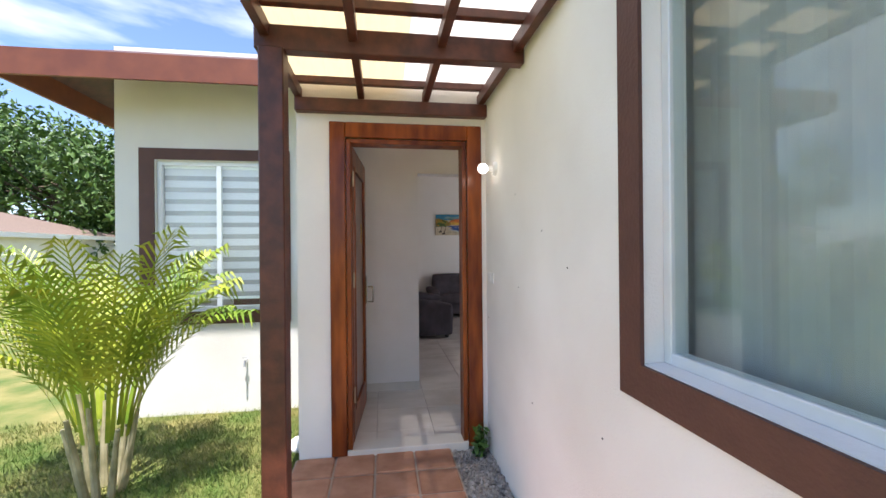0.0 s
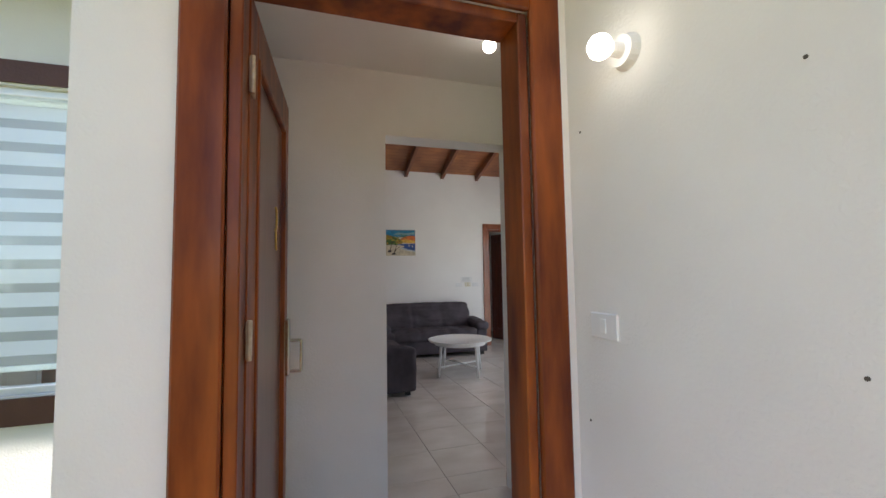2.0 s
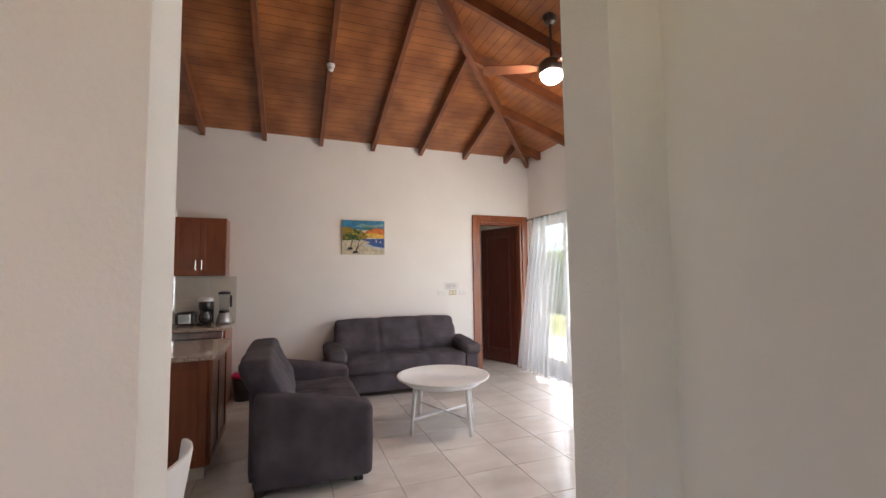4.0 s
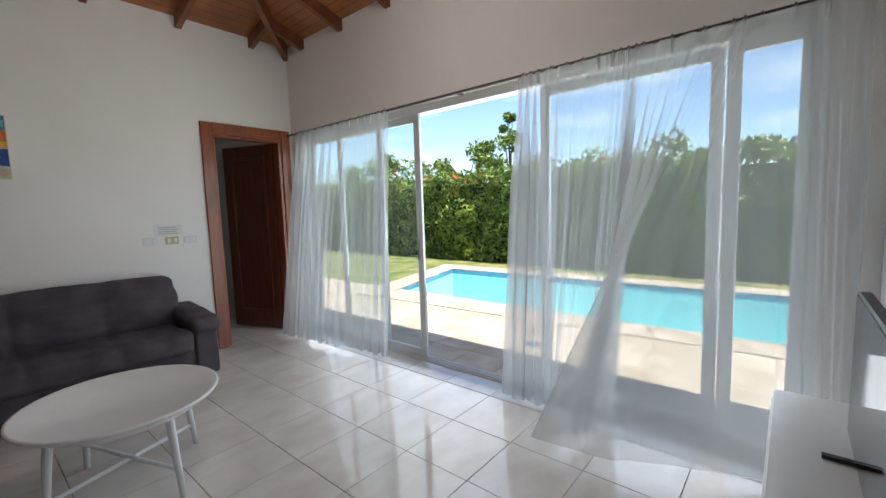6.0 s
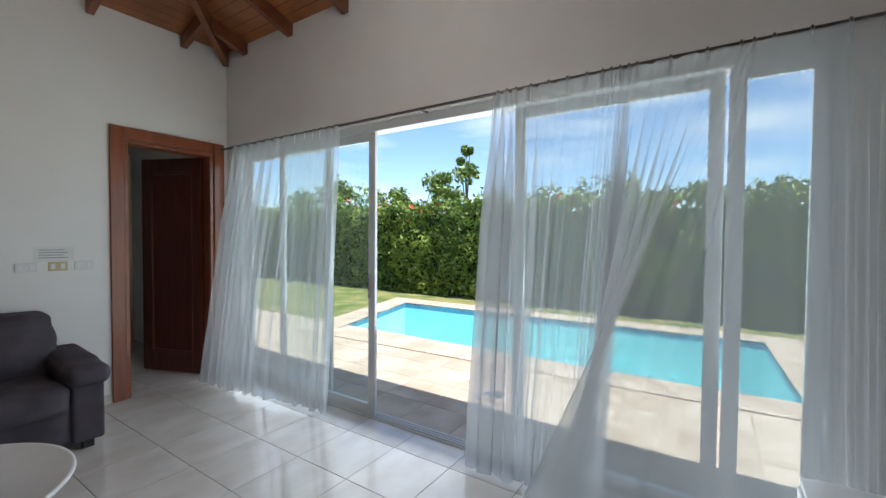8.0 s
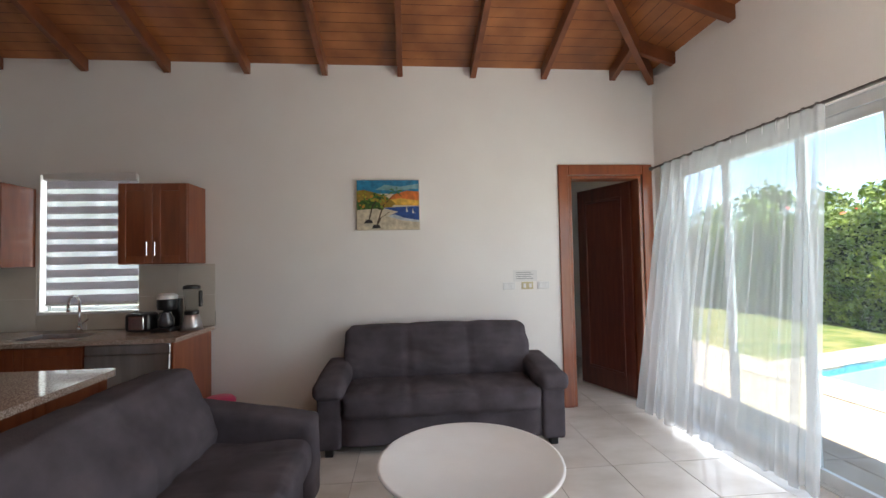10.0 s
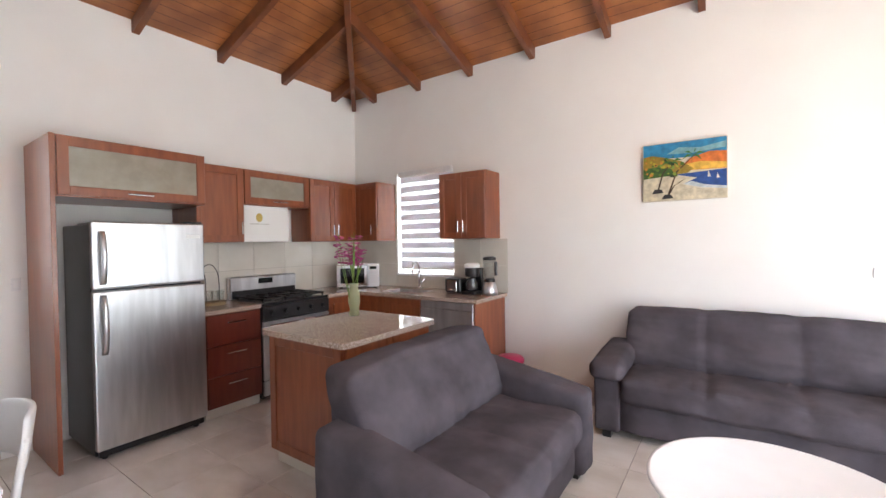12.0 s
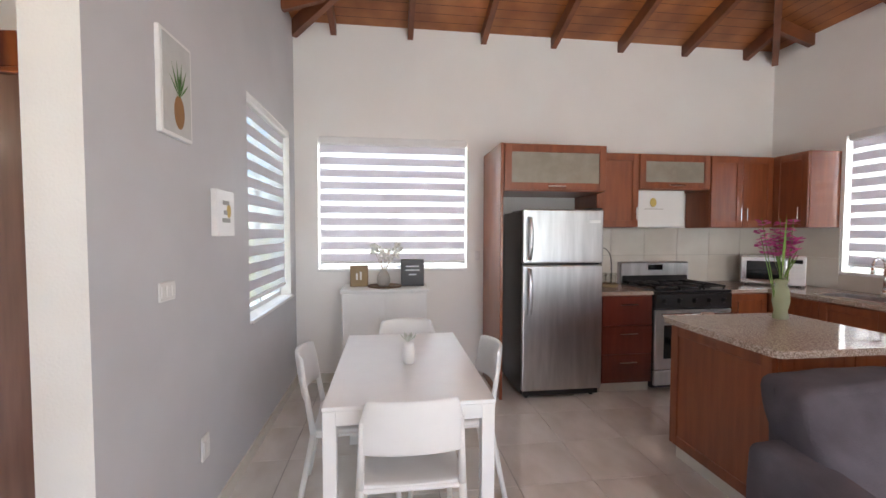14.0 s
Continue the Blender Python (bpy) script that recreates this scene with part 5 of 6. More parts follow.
# worktops, splashback
bm = B(XW + 0.002, -1.80, 6.06, 6.558, 0.87, 0.905, bevel=0.006)
part_w = part("worktop", bm, M_GRANITE)
tagged(part_w, "speckled beige granite worktop beside the fridge", "worktop")
bm = bmesh.new()
sx0, sx1, sy0, sy1 = -1.52, -1.02, 7.82, 8.14
box(bm, XW + 0.002, -1.80, 7.322, 7.69, 0.87, 0.905, 0.004)
for a in ((XW + 0.002, sx0, 7.69, YN - 0.002), (sx1, -0.215, 7.69, YN - 0.002), (sx0, sx1, 7.69, sy0), (sx0, sx1, sy1, YN - 0.002)):
    box(bm, *a, 0.87, 0.905)
tagged(part("worktop", bm, M_GRANITE), "speckled beige granite corner worktop with a sink", "worktop")
sk = thing("kitchen_sink", "stainless steel sink set into the granite worktop", "sink", (-1.27, 7.98, 0.75))
bm = bmesh.new()
for a in ((sx0, sx0 + 0.012, sy0, sy1), (sx1 - 0.012, sx1, sy0, sy1), (sx0 + 0.012, sx1 - 0.012, sy0, sy0 + 0.012), (sx0 + 0.012, sx1 - 0.012, sy1 - 0.012, sy1)):
    box(bm, *a, 0.76, 0.903)
box(bm, sx0, sx1, sy0, sy1, 0.75, 0.76)
part("basin", bm, M_STEEL, sk)
part("drain", L([(0.04, 0), (0.04, 0.004), (0.001, 0.004)], (-1.27, 7.98, 0.76)), M_CHROME, sk)
fc = thing("kitchen_tap", "tall curved chrome kitchen tap", "tap", (-1.27, 8.20, 0.905))
bm = R((-1.27, 8.20, 0.905), (-1.27, 8.20, 0.96), 0.024, 0.02)
rod(bm, (-1.27, 8.20, 0.95), (-1.27, 8.20, 1.14), 0.012)
prev = Vector((-1.27, 8.20, 1.14))
for k in range(1, 9):
    a = math.pi * k / 8
    p = Vector((-1.27, 8.14 + 0.06 * math.cos(a), 1.14 + 0.08 * math.sin(a)))
    rod(bm, prev, p, 0.011)
    prev = p
rod(bm, prev, prev + Vector((0, 0, -0.05)), 0.013)
part("spout", bm, M_CHROME, fc, "", True)
part("lever", R((-1.25, 8.20, 0.97), (-1.19, 8.19, 1.02), 0.008, 0.006), M_CHROME, fc)
sp = structure("backsplash", box(B(XW, XW + 0.008, 6.12, YN, 0.905, 1.47), XW + 0.008, -0.205, YN - 0.008, YN - 0.0005, 0.905, 1.04), M_GROUT, "cream glazed tile splashback", "splashback")
for j in range(2):
    for i in range(6):
        y0 = 6.125 + i * 0.368
        part("wall_tile", B(XW + 0.008, XW + 0.013, y0 + 0.002, min(y0 + 0.366, YN - 0.012), 0.907 + j * 0.282, 0.907 + j * 0.282 + 0.279), M_SPLASH, sp)
for a in ((XW + 0.016, -1.715, 0.907, 1.186), (XW + 0.016, -1.715, 1.189, 1.469), (-1.712, -1.30, 0.907, 1.042), (-1.297, -0.865, 0.907, 1.042), (-0.862, -0.52, 0.907, 1.186), (-0.862, -0.52, 1.189, 1.469), (-0.517, -0.205, 0.907, 1.186), (-0.517, -0.205, 1.189, 1.469)):
    part("wall_tile", B(a[0], a[1], YN - 0.014, YN - 0.008, a[2], a[3]), M_SPLASH, sp)

# fridge
fg = thing("fridge", "stainless steel top-freezer fridge with black sides", "fridge", (-2.08, 5.70, 0))
F0, F1, FX = 5.345, 6.055, -1.764
part("body", B(XW + 0.03, FX - 0.055, F0 + 0.005, F1 - 0.005, 0.03, 1.60, bevel=0.006), M_BLACK, fg, "black side panels")
for z0, z1 in ((0.075, 1.145), (1.16, 1.615)):
    d = part("door", B(FX - 0.05, FX, F0, F1, z0, z1, bevel=0.012, seg=3), M_STEEL, fg, "brushed steel door")
    hz = (0.72, 1.12) if z0 < 0.5 else (1.19, 1.55)
    bm = bmesh.new()
    rings = []
    for k in range(17):
        s = k / 16
        c = Vector((FX + 0.006 + 0.045 * math.sin(math.pi * s) ** 0.5, F0 + 0.055, hz[0] + (hz[1] - hz[0]) * s))
        rings.append([bm.verts.new(c + Vector((0.011 * math.cos(q * math.pi / 5), 0.017 * math.sin(q * math.pi / 5), 0))) for q in range(10)])
    for ra_, rb_ in zip(rings, rings[1:]):
        for q in range(10):
            bm.faces.new((ra_[q], ra_[(q + 1) % 10], rb_[(q + 1) % 10], rb_[q]))
    bm.faces.new(rings[0][::-1])
    bm.faces.new(rings[-1])
    part("handle", bm, M_STEEL, d, "curved steel grip", True)
part("badge", B(FX, FX + 0.003, F1 - 0.13, F1 - 0.03, 1.50, 1.525, bevel=0.001), M_WHITE, fg, "small pale badge")
part("kick_grille", B(FX - 0.06, FX - 0.03, F0 + 0.02, F1 - 0.02, 0.025, 0.072), M_BLACK, fg)
part("hinge_cover", B(FX - 0.14, FX - 0.01, F1 - 0.12, F1 - 0.01, 1.60, 1.63, bevel=0.004), M_BLACK, fg)
for y in (F0 + 0.06, F1 - 0.06):
    part("foot", R((FX - 0.07, y, 0), (FX - 0.07, y, 0.03), 0.018), M_BLACK, fg)
tagged(part("serving_tray", B(-2.35, -1.95, 5.42, 5.86, 1.602, 1.622, bevel=0.006), M_BLACK), "flat black tray lying on top of the fridge", "tray")

# stove
st = thing("gas_stove", "stainless steel gas stove with black cooktop", "stove", (-2.1, 6.94, 0))
S0, S1, SX = 6.562, 7.318, -1.79
part("body", B(XW + 0.02, SX - 0.03, S0, S1, 0.03, 0.885, bevel=0.004), M_BLACK, st)
ov = part("oven_door", B(SX - 0.03, SX, S0 + 0.005, S1 - 0.005, 0.20, 0.735, bevel=0.006), M_STEEL, st, "steel oven door")
part("oven_glass", B(SX, SX + 0.004, S0 + 0.09, S1 - 0.09, 0.30, 0.60, bevel=0.001), M_SCREEN, ov, "dark oven window")
bm = R((SX + 0.045, S0 + 0.04, 0.70), (SX + 0.045, S1 - 0.04, 0.70), 0.013)
for y in (S0 + 0.07, S1 - 0.07):
    rod(bm, (SX, y, 0.70), (SX + 0.045, y, 0.70), 0.009)
part("oven_handle", bm, M_CHROME, ov, "steel bar handle", True)
part("drawer", B(SX - 0.03, SX, S0 + 0.005, S1 - 0.005, 0.06, 0.19, bevel=0.005), M_STEEL, st)
part("control_panel", B(SX - 0.035, SX + 0.005, S0 + 0.003, S1 - 0.003, 0.745, 0.88, bevel=0.01), M_BLACK, st)
for k in range(5):
    y = S0 + 0.09 + k * (S1 - S0 - 0.18) / 4
    part("knob", R((SX + 0.005, y, 0.815), (SX + 0.035, y, 0.815), 0.024, 0.02, 16), M_BLACK, st)
part("cooktop", B(XW + 0.09, SX - 0.01, S0, S1, 0.886, 0.905, bevel=0.005), M_BLACK, st)
for k in range(3):
    y0 = S0 + 0.03 + k * 0.235
    bm = bmesh.new()
    for a in ((-2.30, -1.83, y0, y0 + 0.014), (-2.30, -1.83, y0 + 0.205, y0 + 0.219), (-2.30, -2.286, y0, y0 + 0.219), (-1.844, -1.83, y0, y0 + 0.219), (-2.072, -2.058, y0, y0 + 0.219), (-2.30, -1.83, y0 + 0.103, y0 + 0.117)):
        box(bm, *a, 0.928, 0.944)
    for x in (-2.29, -1.85):
        for y in (y0 + 0.005, y0 + 0.205):
            box(bm, x, x + 0.012, y, y + 0.012, 0.905, 0.93)
    part("grate", bm, M_IRON, st, "cast iron pan grate")
for x in (-2.19, -1.95):
    for y in (S0 + 0.14, S1 - 0.14):
        part("burner", L([(0.045, 0), (0.045, 0.012), (0.03, 0.018), (0.001, 0.018)], (x, y, 0.905)), M_IRON, st)
bg = part("backguard", B(XW + 0.02, XW + 0.085, S0, S1, 0.886, 1.12, bevel=0.01), M_STEEL, st, "brushed steel back panel")
part("display", B(XW + 0.085, XW + 0.089, S0 + 0.30, S0 + 0.46, 1.04, 1.095, bevel=0.001), M_SCREEN, bg, "small dark clock display")
part("vent", B(XW + 0.085, XW + 0.09, S0 + 0.02, S1 - 0.02, 0.91, 0.985), M_BLACK, bg)
tagged(part("dish_towel", B(SX + 0.03, SX + 0.064, 6.97, 7.09, 0.42, 0.717, bevel=0.006), plain("pale_towel", (0.55, 0.36, 0.30))), "folded pale pink towel over the oven handle", "towel")

# microwave in the corner, turned to the room
mw = thing("microwave", "white and mirrored microwave oven on the corner worktop", "microwave")
part("body", B(-0.25, 0.25, -0.16, 0.16, 0.012, 0.285, bevel=0.008), M_WHITE, mw)
part("door", B(-0.245, 0.12, -0.172, -0.161, 0.018, 0.28, bevel=0.004), M_CHROME, mw, "mirrored door")
part("door_window", B(-0.20, 0.08, -0.176, -0.1725, 0.06, 0.24, bevel=0.001), M_SCREEN, mw)
cp = part("control_panel", B(0.125, 0.245, -0.172, -0.161, 0.018, 0.28, bevel=0.003), M_WHITE, mw)
part("display", B(0.145, 0.225, -0.175, -0.1725, 0.225, 0.26), M_SCREEN, cp)
for i in range(3):
    for j in range(4):
        part("button", B(0.145 + i * 0.028, 0.167 + i * 0.028, -0.175, -0.1725, 0.07 + j * 0.035, 0.092 + j * 0.035), M_PLASTIC, cp)
part("door_handle", B(0.095, 0.11, -0.20, -0.172, 0.05, 0.25, bevel=0.005), M_CHROME, mw)
for x in (-0.2, 0.2):
    part("foot", B(x - 0.02, x + 0.02, -0.12, 0.12, 0, 0.012), M_BLACK, mw)
mw.matrix_basis = pose(-2.10, 8.04, 0.905, 0, 0, 42)

# small appliances
kt = thing("toaster", "black and chrome toaster on the worktop", "toaster", (-0.70, 8.10, 0.905))
part("body", B(-0.80, -0.60, 8.02, 8.18, 0.91, 1.065, bevel=0.03, seg=3), M_BLACK, kt)
part("side_plate", B(-0.76, -0.64, 8.012, 8.02, 0.93, 1.04, bevel=0.003), M_CHROME, kt)
part("lever", B(-0.60, -0.585, 8.09, 8.11, 1.0, 1.02), M_BLACK, kt)
part("slot", B(-0.77, -0.63, 8.08, 8.12, 1.0655, 1.067), M_IRON, kt)
cm = thing("coffee_maker", "black drip coffee maker with a glass jug", "coffee maker", (-0.50, 8.12, 0.905))
part("base", B(-0.58, -0.42, 8.0, 8.22, 0.905, 0.935, bevel=0.008), M_BLACK, cm)
part("column", B(-0.57, -0.43, 8.16, 8.22, 0.935, 1.17, bevel=0.008), M_BLACK, cm)
part("head", L([(0.07, 0), (0.075, 0.03), (0.075, 0.085), (0.07, 0.09)], (-0.50, 8.10, 1.085)), M_BLACK, cm)
part("lid", L([(0.078, 0), (0.078, 0.03), (0.06, 0.045), (0.001, 0.045)], (-0.50, 8.10, 1.176)), M_WHITE, cm, "white lid")
part("jug", L([(0.05, 0), (0.068, 0.03), (0.065, 0.08), (0.045, 0.12), (0.05, 0.13)], (-0.50, 8.08, 0.936)), material("coffee_glass", (0.03, 0.03, 0.035), (0.05, 0.05, 0.055), 0.05, coat=1.0), cm, "dark glass jug", True)
bl = thing("blender", "black and steel blender with a clear jar", "blender", (-0.31, 8.12, 0.905))
part("base", L([(0.085, 0), (0.08, 0.04), (0.06, 0.12), (0.055, 0.13)], (-0.31, 8.12, 0.905)), M_STEEL, bl, "", True)
part("collar", L([(0.056, 0), (0.056, 0.03), (0.05, 0.03)], (-0.31, 8.12, 1.035)), M_BLACK, bl)
part("jar", L([(0.048, 0), (0.062, 0.16), (0.066, 0.19), (0.06, 0.19)], (-0.31, 8.12, 1.065)), M_CLEAR, bl, "thick clear jar", True)
part("lid", L([(0.068, 0), (0.066, 0.025), (0.04, 0.035), (0.001, 0.035)], (-0.31, 8.12, 1.255)), M_BLACK, bl)
part("jar_handle", B(-0.25, -0.225, 8.105, 8.135, 1.10, 1.24, bevel=0.006), M_BLACK, bl)
rk = thing("cup_rack", "thin wire rack with glass cups on a wooden base", "rack", (-2.15, 6.27, 0.905))
part("base", L([(0.085, 0), (0.09, 0.02), (0.085, 0.03), (0.001, 0.03)], (-2.15, 6.32, 0.905)), M_KRAFT, rk, "round wooden base")
bm = bmesh.new()
for dy in (-0.06, 0.06):
    for k in range(8):
        a0, a1 = math.pi * k / 8, math.pi * (k + 1) / 8
        rod(bm, (-2.25, 6.26 + dy + 0.09 * math.cos(a0), 1.1 + 0.17 * math.sin(a0)), (-2.25, 6.26 + dy + 0.09 * math.cos(a1), 1.1 + 0.17 * math.sin(a1)), 0.004, None, 5)
for y in (6.17, 6.29, 6.41):
    rod(bm, (-2.25, y, 0.905), (-2.25, y, 1.1), 0.004, None, 5)
part("wire", bm, M_IRON, rk)
for x, y in ((-2.19, 6.29), (-2.11, 6.30), (-2.15, 6.37)):
    part("cup", L([(0.025, 0), (0.032, 0.08), (0.034, 0.10), (0.03, 0.10)], (x, y, 0.935)), M_CLEAR, rk, "clear glass cup", True)

# island
IX0, IX1, IY0, IY1 = -0.887, -0.072, 5.976, 6.864
il = thing("kitchen_island", "cherry wood kitchen island on a pale plinth", "kitchen island", (-0.48, 6.42, 0))
part("body", B(IX0 + 0.06, IX1 - 0.05, IY0 + 0.05, IY1 - 0.05, 0.09, 0.849, bevel=0.002), M_CAB, il)
part("plinth", B(IX0 + 0.08, IX1 - 0.07, IY0 + 0.07, IY1 - 0.07, 0, 0.089), M_SPLASH, il, "pale tiled plinth")
for a, b in ((IY0 + 0.055, (IY0 + IY1) / 2 - 0.002), ((IY0 + IY1) / 2 + 0.002, IY1 - 0.055)):
    shaker("x", IX1 - 0.05, a, b, 0.095, 0.845, il)
shaker("y", IY0 + 0.05, IX0 + 0.065, IX1 - 0.055, 0.095, 0.845, il, None, None, "end_panel")
top = B(IX0, IX1, IY0, IY1, 0.85, 0.885)
bmesh.ops.bevel(top, geom=[e for e in top.edges if abs(e.verts[0].co.z - e.verts[1].co.z) > 0.01], offset=0.05, segments=5, affect="EDGES", profile=0.5)
tagged(part("island_worktop", top, M_GRANITE), "speckled beige granite top with rounded corners on the island", "worktop")
ov_ = thing("orchid_vase", "clear pale glass vase of pink orchids on the island", "vase", (-0.71, 6.66, 0.885))
part("body", L([(0.035, 0), (0.042, 0.01), (0.034, 0.05), (0.046, 0.11), (0.043, 0.17), (0.028, 0.215), (0.038, 0.245), (0.03, 0.245)], (-0.71, 6.66, 0.885)), M_VASE, ov_, "", True)
for k in range(7):
    a = k * 2.1 + 0.4
    r = 0.05 + 0.045 * (k % 3)
    tip = Vector((-0.71 + r * math.cos(a), 6.66 + r * math.sin(a), 1.40 + 0.055 * ((k * 2) % 4)))
    stm = part("stem", R((-0.71 + 0.012 * math.cos(a), 6.66 + 0.012 * math.sin(a), 0.90), tip, 0.003, 0.002, 5), M_STEM, ov_)
    bm = bmesh.new()
    for j in range(9):
        c = Vector((-0.71, 6.66, 1.11)).lerp(tip, 0.58 + 0.045 * j) + Vector((rng.gauss(0, 0.016), rng.gauss(0, 0.016), rng.gauss(0, 0.01)))
        tilt = rng.uniform(0, 6.28)
        for q in range(5):
            b = tilt + q * 1.257
            o = Vector((math.cos(b), math.sin(b), rng.uniform(-0.3, 0.5))) * 0.036
            s = Vector((-math.sin(b), math.cos(b), 0.3)) * 0.015
            poly(bm, [c, c + o * 0.6 + s, c + o, c + o * 0.6 - s])
    part("blossom", bm, M_ORCHID, stm, "magenta orchid blossoms")
for k in range(5):
    a = k * 1.4
    bm = bmesh.new()
    p, q = Vector((-0.71, 6.66, 1.12)), Vector((-0.71 + 0.11 * math.cos(a), 6.66 + 0.11 * math.sin(a), 1.30 + 0.06 * k))
    s = Vector((-math.sin(a), math.cos(a), 0)) * 0.008
    m = p.lerp(q, 0.5)
    poly(bm, [p, m + s, q, m - s])
    part("leaf", bm, M_STEM, ov_)
bn = thing("waste_bin", "small black bin with a pink plastic lid", "bin", (-0.08, 8.10, 0))
part("body", L([(0.10, 0), (0.125, 0.27), (0.12, 0.27)], (-0.08, 8.10, 0)), M_BLACK, bn, "", True)
part("lid", L([(0.135, 0), (0.135, 0.025), (0.11, 0.05), (0.03, 0.055), (0.001, 0.055)], (-0.08, 8.10, 0.271)), M_PINK, bn, "bright pink lid", True)

# ---- pictures ----
PX0, PX1, PZ0, PZ1 = 1.079, 1.674, 1.754, 2.231
PW, PH, PF = PX1 - PX0, PZ1 - PZ0, YN - 0.034
pt = thing("beach_painting", "colourful painted canvas of palms on a beach at sunset", "painting", ((PX0 + PX1) / 2, YN, PZ0))
part("canvas", B(PX0, PX1, PF, YN - 0.001, PZ0, PZ1, bevel=0.003), plain("canvas_edge", (0.66, 0.60, 0.48)), pt)


def dab(name, pts, c, lift):
    bm = bmesh.new()
    poly(bm, [(PX0 + x * PW, PF - 0.0008 * lift, PZ0 + z * PH) for x, z in pts])
    part(name, bm, material("paint_" + name, tuple(v * 0.6 for v in c), c, 0.5, scale=22, detail=6), pt)


dab("sky", [(0.01, 0.74), (0.99, 0.70), (0.99, 0.99), (0.01, 0.99)], (0.02, 0.27, 0.50), 1)
dab("cloud", [(0.30, 0.80), (0.62, 0.78), (0.98, 0.82), (0.98, 0.92), (0.70, 0.86), (0.45, 0.90)], (0.25, 0.50, 0.55), 2)
dab("sunset", [(0.42, 0.50), (0.99, 0.48), (0.99, 0.76), (0.80, 0.78), (0.58, 0.70)], (0.85, 0.22, 0.04), 3)
dab("glow", [(0.45, 0.50), (0.99, 0.49), (0.99, 0.58), (0.70, 0.63), (0.50, 0.60)], (0.90, 0.55, 0.08), 4)
dab("hill", [(0.01, 0.42), (0.55, 0.45), (0.62, 0.52), (0.48, 0.66), (0.30, 0.74), (0.12, 0.80), (0.01, 0.78)], (0.36, 0.24, 0.03), 5)
dab("bush", [(0.01, 0.40), (0.40, 0.43), (0.36, 0.55), (0.18, 0.60), (0.01, 0.58)], (0.05, 0.13, 0.02), 6)
dab("sea", [(0.40, 0.44), (0.99, 0.47), (0.99, 0.16), (0.72, 0.20), (0.52, 0.28), (0.66, 0.36)], (0.02, 0.09, 0.34), 5)
dab("surf", [(0.50, 0.27), (0.72, 0.19), (0.99, 0.15), (0.99, 0.19), (0.74, 0.24), (0.60, 0.31)], (0.65, 0.75, 0.80), 7)
dab("sand", [(0.01, 0.01), (0.99, 0.01), (0.99, 0.15), (0.70, 0.18), (0.48, 0.27), (0.60, 0.38), (0.30, 0.43), (0.01, 0.40)], (0.74, 0.66, 0.48), 4)
TONES = [plain("foliage_paint", c, 0.5) for c in ((0.42, 0.36, 0.03), (0.08, 0.17, 0.02), (0.55, 0.22, 0.03), (0.02, 0.05, 0.015), (0.20, 0.30, 0.04))]
for k in range(46):
    x0 = rng.uniform(0.03, 0.50)
    z0 = rng.uniform(0.42, 0.76 - 0.32 * max(0, x0 - 0.2))
    r = rng.uniform(0.012, 0.032)
    bm = bmesh.new()
    poly(bm, [(PX0 + (x0 + r * 0.9 * math.cos(a) * rng.uniform(0.6, 1.2)) * PW, PF - 0.006 - 0.00004 * k, PZ0 + (z0 + r * math.sin(a)) * PH) for a in (6.283 * q / 7 for q in range(7))])
    part("foliage_dab", bm, TONES[k % 5], pt)
for x0, z0, h in ((0.78, 0.36, 0.12), (0.88, 0.33, 0.09)):
    dab("sail", [(x0, z0), (x0 + 0.035, z0), (x0 + 0.005, z0 + h)], (0.80, 0.78, 0.72), 9)
for i, (x0, z0, x1, z1) in enumerate(((0.18, 0.16, 0.36, 0.66), (0.30, 0.06, 0.62, 0.74), (0.30, 0.06, 0.52, 0.36))):
    mx_, mz_ = x0 + (x1 - x0) * 0.35, z0 + (z1 - z0) * 0.62
    dab("palm_trunk", [(x0, z0), (x0 + 0.02, z0), (mx_ + 0.02, mz_), (x1 + 0.01, z1), (x1, z1), (mx_, mz_)], (0.06, 0.03, 0.015), 9)
    if i < 2:
        for k in range(6):
            a = k * 1.05 + 0.3
            ex, ez = x1 + 0.14 * math.cos(a), z1 + 0.12 * math.sin(a)
            dab("palm_leaf", [(x1, z1), ((x1 + ex) / 2, (z1 + ez) / 2 + 0.045), (ex, ez - 0.02), ((x1 + ex) / 2, (z1 + ez) / 2 + 0.005)], (0.06, 0.20, 0.03), 10)
for x0, z0 in ((0.12, 0.13), (0.24, 0.03)):
    dab("rock", [(x0, z0), (x0 + 0.14, z0 + 0.01), (x0 + 0.12, z0 + 0.07), (x0 + 0.03, z0 + 0.08)], (0.03, 0.03, 0.035), 10)

pa = thing("pineapple_picture", "white framed print of a pineapple on the grey wall", "picture", (-0.26, YS, 1.8))
part("frame", B(-0.385, -0.135, YS + 0.001, YS + 0.02, 1.80, 2.20, bevel=0.003), M_WHITE, pa)
part("print", B(-0.370, -0.150, YS + 0.0201, YS + 0.022, 1.815, 2.185), plain("print_grey", (0.60, 0.61, 0.60)), pa)
part("fruit", ball(bmesh.new(), (-0.27, YS + 0.0225, 1.905), 0.05, 0.85, 0.06, 1.35), plain("fruit_brown", (0.34, 0.17, 0.06)), pa)
bm = bmesh.new()
for k in range(9):
    a = math.radians(50 + 10 * k)
    b = Vector((-0.27, YS + 0.0235 + 0.0003 * k, 1.965))
    tip = b + Vector((math.cos(a) * 0.12, 0, math.sin(a) * (0.15 if k % 2 else 0.10)))
    m = b.lerp(tip, 0.45)
    poly(bm, [b, m + Vector((0.007, 0, 0)), tip, m - Vector((0.007, 0, 0))])
part("crown", bm, plain("fruit_leaf", (0.08, 0.20, 0.05)), pa)
